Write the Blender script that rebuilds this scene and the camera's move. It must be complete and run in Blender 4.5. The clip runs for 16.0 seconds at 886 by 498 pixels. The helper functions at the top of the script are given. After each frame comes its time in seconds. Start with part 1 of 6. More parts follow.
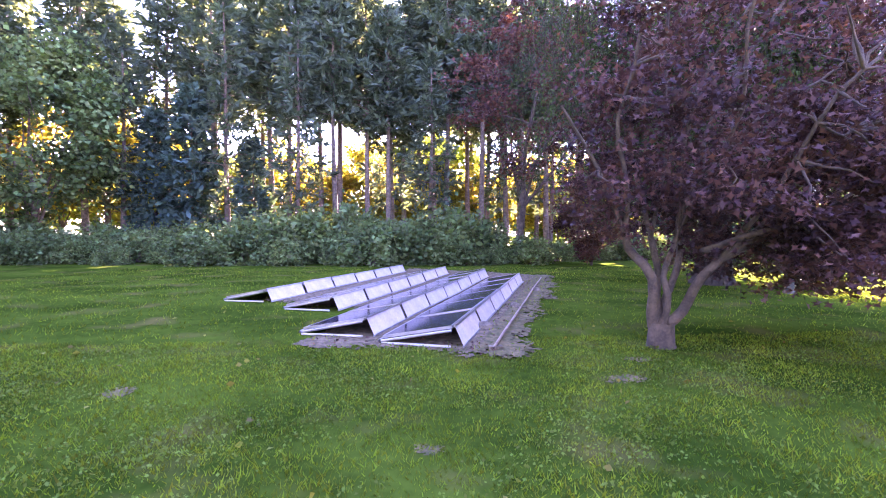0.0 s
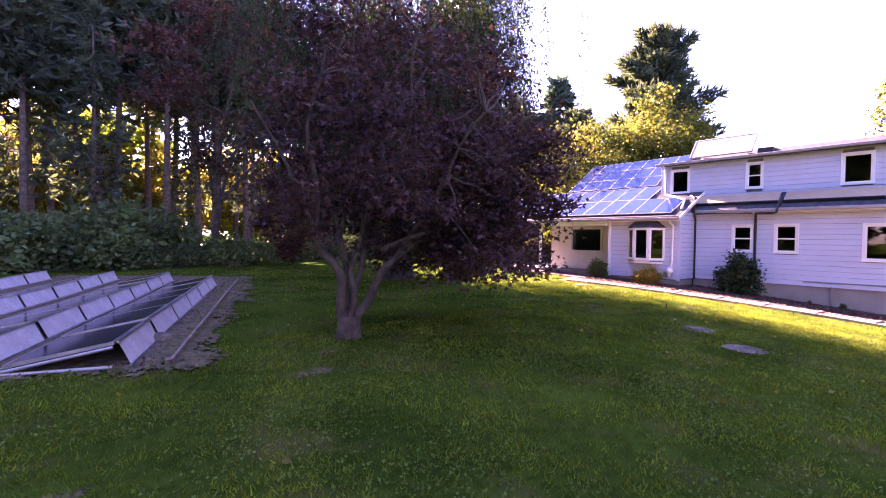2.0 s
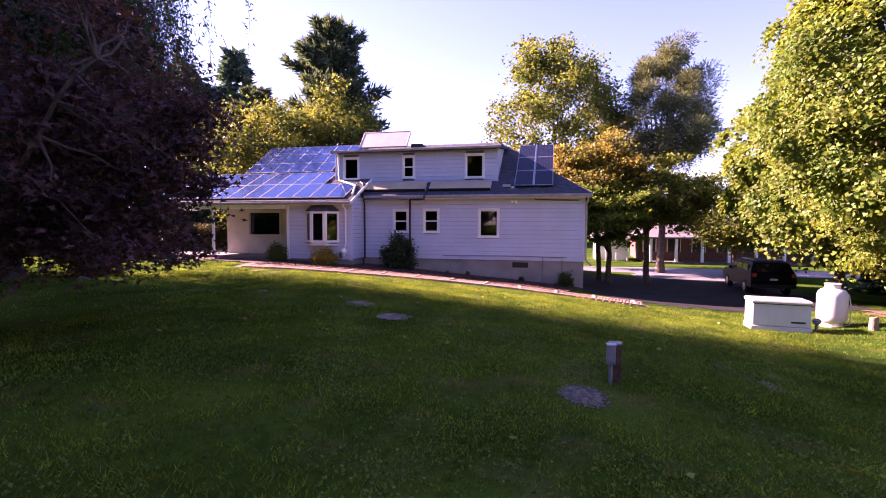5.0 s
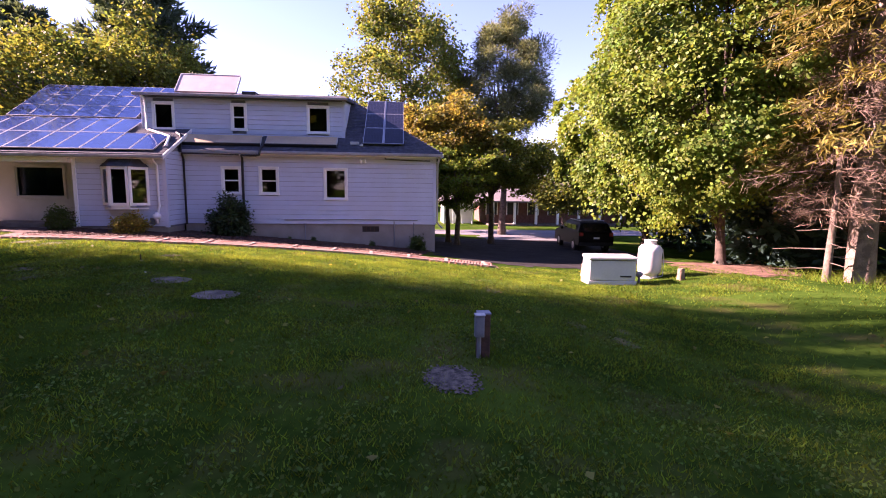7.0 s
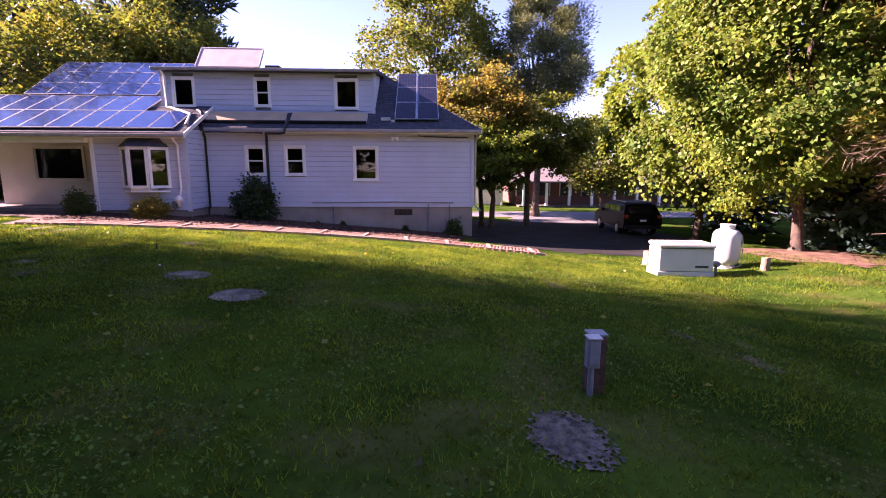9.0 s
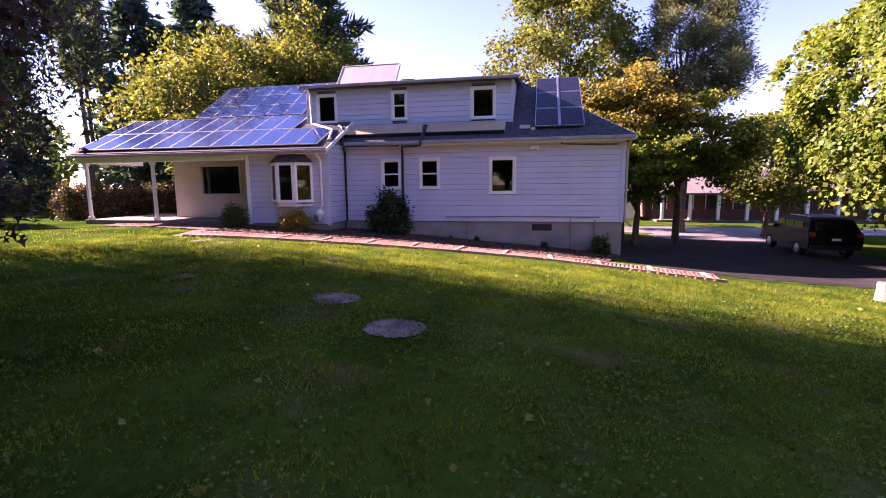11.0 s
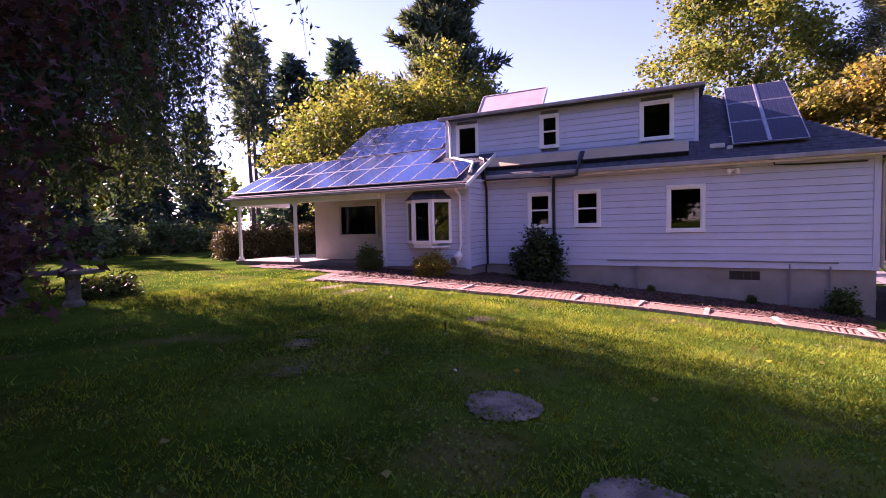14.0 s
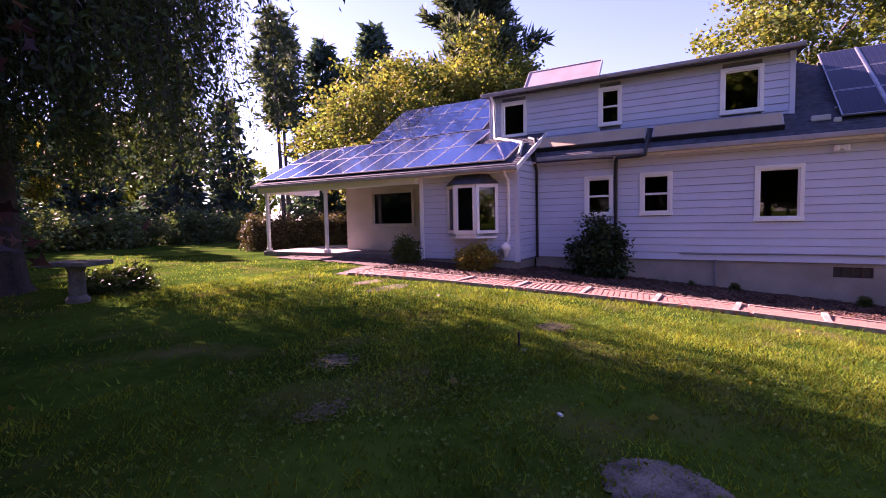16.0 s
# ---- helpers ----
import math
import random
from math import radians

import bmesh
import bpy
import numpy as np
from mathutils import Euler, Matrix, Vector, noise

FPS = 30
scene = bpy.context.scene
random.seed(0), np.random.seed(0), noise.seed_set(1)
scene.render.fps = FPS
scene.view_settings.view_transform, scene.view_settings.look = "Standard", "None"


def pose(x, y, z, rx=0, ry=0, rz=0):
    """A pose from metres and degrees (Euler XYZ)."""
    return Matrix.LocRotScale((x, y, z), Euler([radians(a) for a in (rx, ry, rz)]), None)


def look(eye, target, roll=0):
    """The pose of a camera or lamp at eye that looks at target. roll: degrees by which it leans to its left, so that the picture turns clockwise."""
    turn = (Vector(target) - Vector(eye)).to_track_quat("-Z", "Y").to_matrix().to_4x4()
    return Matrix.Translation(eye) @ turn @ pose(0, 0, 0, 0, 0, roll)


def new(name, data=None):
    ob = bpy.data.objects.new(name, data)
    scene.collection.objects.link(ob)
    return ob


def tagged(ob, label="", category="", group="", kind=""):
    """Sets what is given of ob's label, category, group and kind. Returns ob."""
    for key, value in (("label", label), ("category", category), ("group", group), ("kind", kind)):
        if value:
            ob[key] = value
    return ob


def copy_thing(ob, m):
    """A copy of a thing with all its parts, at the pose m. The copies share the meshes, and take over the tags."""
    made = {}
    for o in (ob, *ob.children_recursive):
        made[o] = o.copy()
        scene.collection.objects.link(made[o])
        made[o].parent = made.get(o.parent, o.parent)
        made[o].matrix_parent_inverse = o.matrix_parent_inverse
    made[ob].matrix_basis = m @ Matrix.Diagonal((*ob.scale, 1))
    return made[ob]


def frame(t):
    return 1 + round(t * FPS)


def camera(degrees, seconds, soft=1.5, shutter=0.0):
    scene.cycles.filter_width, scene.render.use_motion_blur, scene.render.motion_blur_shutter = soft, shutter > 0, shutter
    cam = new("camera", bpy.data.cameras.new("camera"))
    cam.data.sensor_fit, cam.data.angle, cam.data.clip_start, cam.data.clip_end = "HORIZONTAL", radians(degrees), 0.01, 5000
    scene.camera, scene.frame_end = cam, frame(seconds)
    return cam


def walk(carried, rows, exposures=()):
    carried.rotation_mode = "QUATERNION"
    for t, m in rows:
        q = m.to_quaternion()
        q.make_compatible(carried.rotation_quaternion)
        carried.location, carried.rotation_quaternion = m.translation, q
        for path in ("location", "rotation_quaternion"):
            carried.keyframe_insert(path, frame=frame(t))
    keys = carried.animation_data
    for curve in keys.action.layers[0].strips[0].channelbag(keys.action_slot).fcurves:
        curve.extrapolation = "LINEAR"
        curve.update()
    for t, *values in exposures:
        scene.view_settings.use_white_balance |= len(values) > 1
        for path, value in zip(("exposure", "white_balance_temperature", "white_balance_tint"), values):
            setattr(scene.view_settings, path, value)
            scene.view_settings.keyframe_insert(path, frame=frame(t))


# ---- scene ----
cam = camera(86.9, 16.0, soft=1.0)
METRES, EYE, TILT, LEAN, TURN = 9.2, 1.725, 0.0, 0.0, -5.0
ROWS = [
    (0.0, 0.0, 0.0, 0.0, 0.01, -1.72, -0.2),
    (0.5, 0.0087, -0.0051, -0.0002, -7.48, -1.63, -0.24),
    (1.0, 0.017, -0.01, -0.0009, -15.68, -1.59, -0.26),
    (1.5, 0.0195, -0.0127, -0.0014, -25.08, -1.44, -0.46),
    (2.0, 0.0178, -0.014, -0.0005, -34.95, -1.46, -0.72),
    (2.5, 0.0149, -0.0142, -0.0004, -43.11, -1.43, -0.78),
    (3.0, 0.0152, -0.0173, 0.0, -49.86, -1.53, -0.68),
    (3.5, 0.0196, -0.0212, -0.0015, -56.39, -1.64, -0.46),
    (4.0, 0.0349, -0.0271, -0.003, -62.67, -1.93, -0.31),
    (4.5, 0.0546, -0.0347, -0.0023, -67.77, -2.43, -0.16),
    (5.0, 0.0729, -0.0362, -0.0054, -71.68, -3.04, -0.2),
    (7.5, 0.2344, -0.0022, -0.0229, -91.72, -7.85, -0.68),
    (8.0, 0.2737, 0.0095, -0.0238, -91.08, -8.84, -0.53),
    (10.5, 0.4428, 0.1358, -0.0329, -77.33, -7.89, 0.24),
    (11.0, 0.4738, 0.1612, -0.0334, -73.43, -7.82, 0.51),
    (11.5, 0.5039, 0.1918, -0.0349, -70.11, -7.76, 0.65),
    (12.0, 0.5391, 0.2198, -0.0362, -68.08, -7.6, 0.78),
    (12.5, 0.5784, 0.2444, -0.034, -65.67, -6.9, 0.98),
    (13.0, 0.6152, 0.2718, -0.0333, -62.74, -5.88, 1.12),
    (13.5, 0.6544, 0.2977, -0.0331, -60.24, -4.29, 1.27),
    (14.0, 0.6926, 0.3271, -0.0333, -57.92, -2.92, 1.32),
    (14.5, 0.7217, 0.3626, -0.038, -56.32, -2.33, 1.29),
    (15.0, 0.7518, 0.3924, -0.0406, -55.61, -2.5, 1.31),
    (15.5, 0.7791, 0.4259, -0.0422, -54.92, -2.89, 1.26),
    (16.0, 0.7989, 0.4578, -0.0431, -54.56, -3.88, 1.24),
]
# auto exposure of the clip: brighter under the trees, darker as the open sky comes in
EXPOSURES = [(0.0, 5.8, 6100, 74), (0.8, 5.5, 6100, 76), (1.5, 4.8, 6100, 82), (2.5, 3.6, 6050, 90), (3.5, 3.3, 6000, 92), (5.0, 3.0, 5950, 82), (8.0, 2.9, 5850, 66), (12.0, 2.85, 5850, 74), (16.0, 2.7, 5800, 84)]
walk(cam, [(t, pose(0, 0, EYE, TILT, LEAN, TURN) @ pose(METRES * x, METRES * y, METRES * z, 90 + pitch, roll, yaw)) for t, x, y, z, yaw, pitch, roll in ROWS], exposures=EXPOSURES)

# ---- light ----
SUN_AZ, SUN_EL = (0.22, 0.9755), 29.5
world = bpy.data.worlds.new("sky")
scene.world = world
world.use_nodes = True
wn = world.node_tree
sky = wn.nodes.new("ShaderNodeTexSky")
sky.sky_type, sky.sun_disc = "NISHITA", False
sky.sun_elevation, sky.sun_rotation = radians(SUN_EL), math.atan2(SUN_AZ[0], SUN_AZ[1])
sky.dust_density, sky.air_density, sky.ozone_density = 0.1, 1.0, 1.0
wn.links.new(sky.outputs[0], wn.nodes["Background"].inputs[0])
wn.nodes["Background"].inputs[1].default_value = 0.045
sun = new("sun", bpy.data.lights.new("sun", "SUN"))
sun.data.energy, sun.data.angle, sun.data.color = 5.0, radians(0.6), (1.0, 0.80, 0.50)
sd = Vector((SUN_AZ[0], SUN_AZ[1], math.tan(radians(SUN_EL))))
sun.matrix_world = look(sd * 40, (0, 0, 0))


# ---- helpers of the scene ----
def rgb(c):
    return (c[0], c[1], c[2], 1.0)


def material(name, col, rough=0.6, metal=0.0, dark=None, scale=4.0, fine=40.0, bump=0.2, spec=0.5, island=0.0, translucent=0.0, coat=0.0, mixat=(0.35, 0.7)):
    """Two scales of variation between col and dark, bump, optional variation per leaf and translucency."""
    m = bpy.data.materials.new(name)
    m.use_nodes = True
    n, l = m.node_tree.nodes, m.node_tree.links
    p = n["Principled BSDF"]
    p.inputs["Roughness"].default_value, p.inputs["Metallic"].default_value = rough, metal
    p.inputs["Specular IOR Level"].default_value = spec
    p.inputs["Coat Weight"].default_value = coat
    dark = dark or tuple(c * 0.6 for c in col)
    tc = n.new("ShaderNodeTexCoord")
    n1, n2 = n.new("ShaderNodeTexNoise"), n.new("ShaderNodeTexNoise")
    n1.inputs["Scale"].default_value, n2.inputs["Scale"].default_value = scale, fine
    n1.inputs["Detail"].default_value = n2.inputs["Detail"].default_value = 4
    l.new(tc.outputs["Object"], n1.inputs["Vector"]), l.new(tc.outputs["Object"], n2.inputs["Vector"])
    add = n.new("ShaderNodeMath")
    add.operation = "MULTIPLY_ADD"
    l.new(n2.outputs["Fac"], add.inputs[0])
    add.inputs[1].default_value = 0.5
    l.new(n1.outputs["Fac"], add.inputs[2])
    ramp = n.new("ShaderNodeMapRange")
    ramp.inputs["From Min"].default_value, ramp.inputs["From Max"].default_value = mixat[0] + 0.25, mixat[1] + 0.25
    l.new(add.outputs[0], ramp.inputs["Value"])
    mix = n.new("ShaderNodeMix")
    mix.data_type = "RGBA"
    mix.inputs["A"].default_value, mix.inputs["B"].default_value = rgb(dark), rgb(col)
    l.new(ramp.outputs[0], mix.inputs["Factor"])
    out = mix.outputs["Result"]
    if island:
        geo, hsv = n.new("ShaderNodeNewGeometry"), n.new("ShaderNodeHueSaturation")
        mr = n.new("ShaderNodeMapRange")
        mr.inputs["To Min"].default_value, mr.inputs["To Max"].default_value = 1 - island, 1 + island
        l.new(geo.outputs["Random Per Island"], mr.inputs["Value"])
        l.new(mr.outputs[0], hsv.inputs["Value"]), l.new(out, hsv.inputs["Color"])
        mh = n.new("ShaderNodeMapRange")
        mh.inputs["To Min"].default_value, mh.inputs["To Max"].default_value = 0.5 - island * 0.08, 0.5 + island * 0.05
        l.new(geo.outputs["Random Per Island"], mh.inputs["Value"]), l.new(mh.outputs[0], hsv.inputs["Hue"])
        out = hsv.outputs["Color"]
    l.new(out, p.inputs["Base Color"])
    if bump:
        b = n.new("ShaderNodeBump")
        b.inputs["Strength"].default_value, b.inputs["Distance"].default_value = bump, 0.02
        l.new(n2.outputs["Fac"], b.inputs["Height"]), l.new(b.outputs[0], p.inputs["Normal"])
    if translucent:
        t, ms = n.new("ShaderNodeBsdfTranslucent"), n.new("ShaderNodeMixShader")
        warm = n.new("ShaderNodeMix")
        warm.data_type, warm.blend_type = "RGBA", "MULTIPLY"
        warm.inputs["Factor"].default_value = 1.0
        warm.inputs["B"].default_value = (1.9, 1.7, 0.7, 1)
        l.new(out, warm.inputs["A"]), l.new(warm.outputs["Result"], t.inputs["Color"])
        ms.inputs["Fac"].default_value = translucent
        l.new(p.outputs[0], ms.inputs[1]), l.new(t.outputs[0], ms.inputs[2])
        l.new(ms.outputs[0], n["Material Output"].inputs["Surface"])
    return m


def arrays(name, verts, faces, mat, parent=None, label="", smooth=False):
    """One mesh object from numpy arrays: verts (n, 3), faces (m, 3 or 4)."""
    me = bpy.data.meshes.new(name)
    v, q = np.asarray(verts, dtype=np.float32), np.asarray(faces, dtype=np.int32)
    me.vertices.add(len(v))
    me.vertices.foreach_set("co", v.ravel())
    me.loops.add(q.size)
    me.loops.foreach_set("vertex_index", q.ravel())
    me.polygons.add(len(q))
    me.polygons.foreach_set("loop_start", np.arange(0, q.size, q.shape[1], dtype=np.int32))
    me.update(calc_edges=True)
    me.materials.append(mat)
    if smooth:
        me.polygons.foreach_set("use_smooth", np.ones(len(q), dtype=bool))
    ob = new(name, me)
    if parent:
        ob.parent = parent
    if label:
        ob["label"] = label
    return ob


def part(name, bm, mat, parent=None, label="", smooth=False):
    """One bmesh as one mesh object under its thing."""
    me = bpy.data.meshes.new(name)
    bm.normal_update()
    bm.to_mesh(me)
    bm.free()
    me.materials.append(mat)
    if smooth:
        for f in me.polygons:
            f.use_smooth = True
    ob = new(name, me)
    if parent:
        ob.parent = parent
    if label:
        ob["label"] = label
    return ob


def empty(name, label, category, at=(0, 0, 0), group="", kind=""):
    ob = new(name)
    ob.location = at
    return tagged(ob, label, category, group, kind)


def box(bm, x0, x1, y0, y1, z0, z1, bevel=0.0, m=None):
    vs = [bm.verts.new((x, y, z)) for x in (x0, x1) for y in (y0, y1) for z in (z0, z1)]
    if m is not None:
        for v in vs:
            v.co = m @ v.co
    fs = [bm.faces.new([vs[i] for i in f]) for f in ((0, 1, 3, 2), (4, 6, 7, 5), (0, 4, 5, 1), (2, 3, 7, 6), (0, 2, 6, 4), (1, 5, 7, 3))]
    if bevel:
        bmesh.ops.bevel(bm, geom=list({e for f in fs for e in f.edges}), offset=bevel, segments=2, profile=0.5, affect="EDGES")
    return bm


def bx(*a, **k):
    return box(bmesh.new(), *a, **k)


def prism(bm, pts, axis_dir):
    """A solid from a closed outline of points swept along a vector."""
    a = [bm.verts.new(p) for p in pts]
    b = [bm.verts.new(Vector(p) + Vector(axis_dir)) for p in pts]
    bm.faces.new(a[::-1]), bm.faces.new(b)
    for i in range(len(a)):
        j = (i + 1) % len(a)
        bm.faces.new((a[i], a[j], b[j], b[i]))
    bmesh.ops.recalc_face_normals(bm, faces=bm.faces[:])
    return bm


def tube_arrays(path, radii, sides=8, base=0):
    """A tapered tube along a path, as verts and quads."""
    path = [Vector(p) for p in path]
    vs, fs = [], []
    for i, p in enumerate(path):
        d = (path[min(i + 1, len(path) - 1)] - path[max(i - 1, 0)]).normalized()
        u = d.cross(Vector((0.31, 0.77, 0.2))).normalized()
        w = d.cross(u)
        for k in range(sides):
            a = 2 * math.pi * k / sides
            vs.append(p + radii[i] * (math.cos(a) * u + math.sin(a) * w))
    for i in range(len(path) - 1):
        for k in range(sides):
            k2 = (k + 1) % sides
            fs.append((base + i * sides + k, base + i * sides + k2, base + (i + 1) * sides + k2, base + (i + 1) * sides + k))
    return [tuple(v) for v in vs], fs


def tubes(name, runs, mat, parent=None, label="", sides=8):
    vs, fs = [], []
    for path, radii in runs:
        v, f = tube_arrays(path, radii, sides, len(vs))
        vs += v
        fs += f
    return arrays(name, np.array(vs), np.array(fs), mat, parent, label, smooth=True)


def pipe(name, path, r, mat, parent=None, label=""):
    return tubes(name, [(path, [r] * len(path))], mat, parent, label)


def lathe(bm, prof, cx, cy, seg=32):
    rings = [[bm.verts.new((cx + r * math.cos(2 * math.pi * k / seg), cy + r * math.sin(2 * math.pi * k / seg), z)) for k in range(seg)] for r, z in prof]
    for a, b in zip(rings, rings[1:]):
        for k in range(seg):
            bm.faces.new((a[k], a[(k + 1) % seg], b[(k + 1) % seg], b[k]))
    bm.faces.new(rings[0][::-1]), bm.faces.new(rings[-1])
    return bm


def gz(x, y):
    """Height of the ground: the lawn falls away towards the drive."""
    yy = np.asarray(y, dtype=float)
    yy = np.where(yy > -4, yy, -4 + (yy + 4) * 0.55)
    s = np.clip((0.5 * np.asarray(x, dtype=float) - 0.87 * yy + 3.0) / 28.0, 0, 1)
    rise = 0.42 / (1 + np.exp(np.clip((np.asarray(x) - 19.5) / 0.7, -40, 40))) / (1 + np.exp(np.clip((np.asarray(y) + 7.8) / 0.7, -40, 40)))
    return 0.05 + rise - 1.95 * s * s * (3 - 2 * s) + 0.02 * np.sin(np.asarray(x) * 0.9 + 1.0) * np.cos(np.asarray(y) * 0.7)


def gzf(x, y):
    return float(gz(x, y))


# ---- materials ----
M_SIDING = material("painted_siding", (0.55, 0.60, 0.755), 0.5, dark=(0.51, 0.545, 0.67), scale=1.2, fine=60, bump=0.06)
# dark grey puts the shade of the siding gaps into the wall core's colour
M_GAPSHADE = material("wall_sheathing_felt", (0.20, 0.20, 0.23), 0.9, dark=(0.15, 0.15, 0.175), bump=0.1)
M_WHITE = material("white_trim", (0.88, 0.88, 0.88), 0.45, dark=(0.8, 0.8, 0.79), scale=2, fine=30, bump=0.04)
M_FOUND = material("foundation_concrete", (0.36, 0.32, 0.29), 0.85, dark=(0.26, 0.23, 0.20), scale=1.5, fine=40, bump=0.25)
M_SHINGLE = material("asphalt_shingle", (0.075, 0.08, 0.105), 0.85, dark=(0.035, 0.037, 0.05), scale=6, fine=90, bump=0.5)
M_GUTTER = material("gutter_metal", (0.55, 0.54, 0.53), 0.4, dark=(0.42, 0.41, 0.40), scale=3, fine=30, bump=0.05)
M_EAVE = material("eave_gutter_metal", (0.36, 0.34, 0.34), 0.45, dark=(0.26, 0.24, 0.23), scale=3, fine=30, bump=0.05)
M_DECK = material("porch_deck_concrete", (0.22, 0.19, 0.175), 0.9, dark=(0.13, 0.11, 0.10), scale=2, fine=35, bump=0.3)
M_BLACK = material("black_pipe", (0.02, 0.02, 0.022), 0.5, dark=(0.012, 0.012, 0.012), bump=0.1)
M_DARKROOM = material("dark_interior", (0.10, 0.09, 0.08), 0.9)
M_STUCCO = material("porch_wall_paint", (0.58, 0.55, 0.54), 0.8, dark=(0.5, 0.47, 0.46), scale=1.5, fine=50, bump=0.1)
M_FRAME = material("aluminium_frame", (0.42, 0.42, 0.44), 0.42, metal=0.9, dark=(0.3, 0.3, 0.32), bump=0.03)
# bronze tone, raised so that the lit sheen sits in the colour
M_BRONZE = material("collector_glazing", (0.66, 0.52, 0.34), 0.33, metal=0.4, dark=(0.54, 0.42, 0.28), scale=1.5, fine=20, bump=0.05)
M_PALE = material("pale_panel", (0.50, 0.385, 0.37), 0.6, dark=(0.42, 0.32, 0.31), scale=2, bump=0.04)
M_DEFLECT = material("deflector_sheet", (0.70, 0.64, 0.65), 0.5, metal=0.0, dark=(0.50, 0.45, 0.46), scale=3, fine=25, bump=0.08)
M_BARK = material("grey_bark", (0.105, 0.075, 0.054), 0.9, dark=(0.04, 0.029, 0.022), scale=5, fine=28, bump=0.9)
M_PINEBARK = material("pine_bark", (0.20, 0.15, 0.12), 0.95, dark=(0.08, 0.06, 0.05), scale=6, fine=30, bump=0.9)
M_LIGHTBARK = material("pale_dead_bark", (0.24, 0.18, 0.135), 0.9, dark=(0.11, 0.08, 0.06), scale=5, fine=30, bump=0.8)
M_PURPLE = material("purple_maple_leaves", (0.115, 0.052, 0.050), 0.5, dark=(0.036, 0.020, 0.026), scale=0.8, fine=9, bump=0, island=0.55, translucent=0.27)
M_CRIMSON = material("crimson_leaves", (0.13, 0.058, 0.05), 0.5, dark=(0.05, 0.026, 0.03), scale=0.5, fine=6, bump=0, island=0.5, translucent=0.35)
M_MAPLE = material("green_maple_leaves", (0.168, 0.225, 0.026), 0.5, dark=(0.075, 0.135, 0.022), scale=0.45, fine=3, bump=0, island=0.4, translucent=0.33)
M_YELLOW = material("yellowing_leaves", (0.165, 0.19, 0.034), 0.55, dark=(0.06, 0.10, 0.024), scale=0.5, fine=5, bump=0, island=0.45, translucent=0.4)
M_ORANGE = material("orange_yellow_leaves", (0.235, 0.195, 0.04), 0.55, dark=(0.09, 0.11, 0.026), scale=0.6, fine=5, bump=0, island=0.45, translucent=0.4)
M_GOLD = material("golden_understory", (0.32, 0.30, 0.03), 0.55, dark=(0.14, 0.16, 0.02), scale=0.6, fine=5, bump=0, island=0.4, translucent=0.55)
M_NEEDLE = material("pine_needles", (0.088, 0.13, 0.09), 0.6, dark=(0.034, 0.06, 0.05), scale=0.6, fine=8, bump=0, island=0.4, translucent=0.35)
M_BLUENEEDLE = material("blue_spruce_needles", (0.06, 0.115, 0.095), 0.6, dark=(0.025, 0.055, 0.05), scale=0.6, fine=8, bump=0, island=0.4, translucent=0.2)
M_SPRUCE = material("spruce_needles", (0.23, 0.20, 0.045), 0.6, dark=(0.08, 0.085, 0.022), scale=0.7, fine=8, bump=0, island=0.4, translucent=0.3)
M_DEADTWIG = material("dead_spruce_twigs", (0.24, 0.165, 0.11), 0.8, dark=(0.12, 0.08, 0.055), scale=2, fine=10, bump=0, island=0.4)
M_WILLOW = material("weeping_leaves", (0.050, 0.092, 0.026), 0.5, dark=(0.022, 0.045, 0.02), scale=0.7, fine=8, bump=0, island=0.45, translucent=0.3)
M_SHRUB = material("shrub_leaves", (0.14, 0.215, 0.085), 0.6, dark=(0.045, 0.085, 0.036), scale=0.45, fine=5, bump=0, island=0.45, translucent=0.25)
M_NEEDLEPALE = material("pale_pine_needles", (0.19, 0.225, 0.115), 0.6, dark=(0.07, 0.095, 0.05), scale=0.5, fine=6, bump=0, island=0.4, translucent=0.25)
M_RHODO = material("rhododendron_leaves", (0.04, 0.075, 0.025), 0.35, dark=(0.018, 0.035, 0.015), scale=3, fine=12, bump=0, island=0.4, translucent=0.1)
M_BOX = material("small_shrub_leaves", (0.075, 0.12, 0.025), 0.5, dark=(0.03, 0.055, 0.015), scale=4, fine=14, bump=0, island=0.4, translucent=0.2)
M_GOLDBUSH = material("golden_bush_leaves", (0.34, 0.24, 0.03), 0.5, dark=(0.14, 0.14, 0.025), scale=4, fine=14, bump=0, island=0.4, translucent=0.25)
M_HEDGE = material("hedge_leaves", (0.10, 0.10, 0.035), 0.6, dark=(0.05, 0.04, 0.02), scale=1.5, fine=8, bump=0, island=0.5, translucent=0.2)
M_BLADE = material("grass_blades", (0.162, 0.222, 0.018), 0.55, dark=(0.052, 0.098, 0.008), scale=1.1, fine=7, bump=0, island=0.5, translucent=0.4)
M_CLOVER = material("clover_leaves", (0.105, 0.165, 0.026), 0.6, dark=(0.055, 0.10, 0.014), scale=1, fine=6, bump=0, island=0.35, translucent=0.2)
M_MULCH = material("mulch", (0.12, 0.055, 0.034), 0.95, dark=(0.04, 0.022, 0.017), scale=4, fine=45, bump=1.0)
M_CHIP = material("mulch_chips", (0.16, 0.075, 0.045), 0.9, dark=(0.05, 0.028, 0.02), scale=8, fine=40, bump=0.2, island=0.6)
M_BRICK = material("path_brick", (0.36, 0.155, 0.105), 0.85, dark=(0.21, 0.09, 0.065), scale=7, fine=50, bump=0.4)
M_TIMBER = material("weathered_timber", (0.36, 0.27, 0.22), 0.9, dark=(0.20, 0.14, 0.11), scale=5, fine=30, bump=0.4)
M_SAND = material("path_bed", (0.15, 0.085, 0.062), 0.95, dark=(0.09, 0.055, 0.04), scale=5, fine=50, bump=0.5)
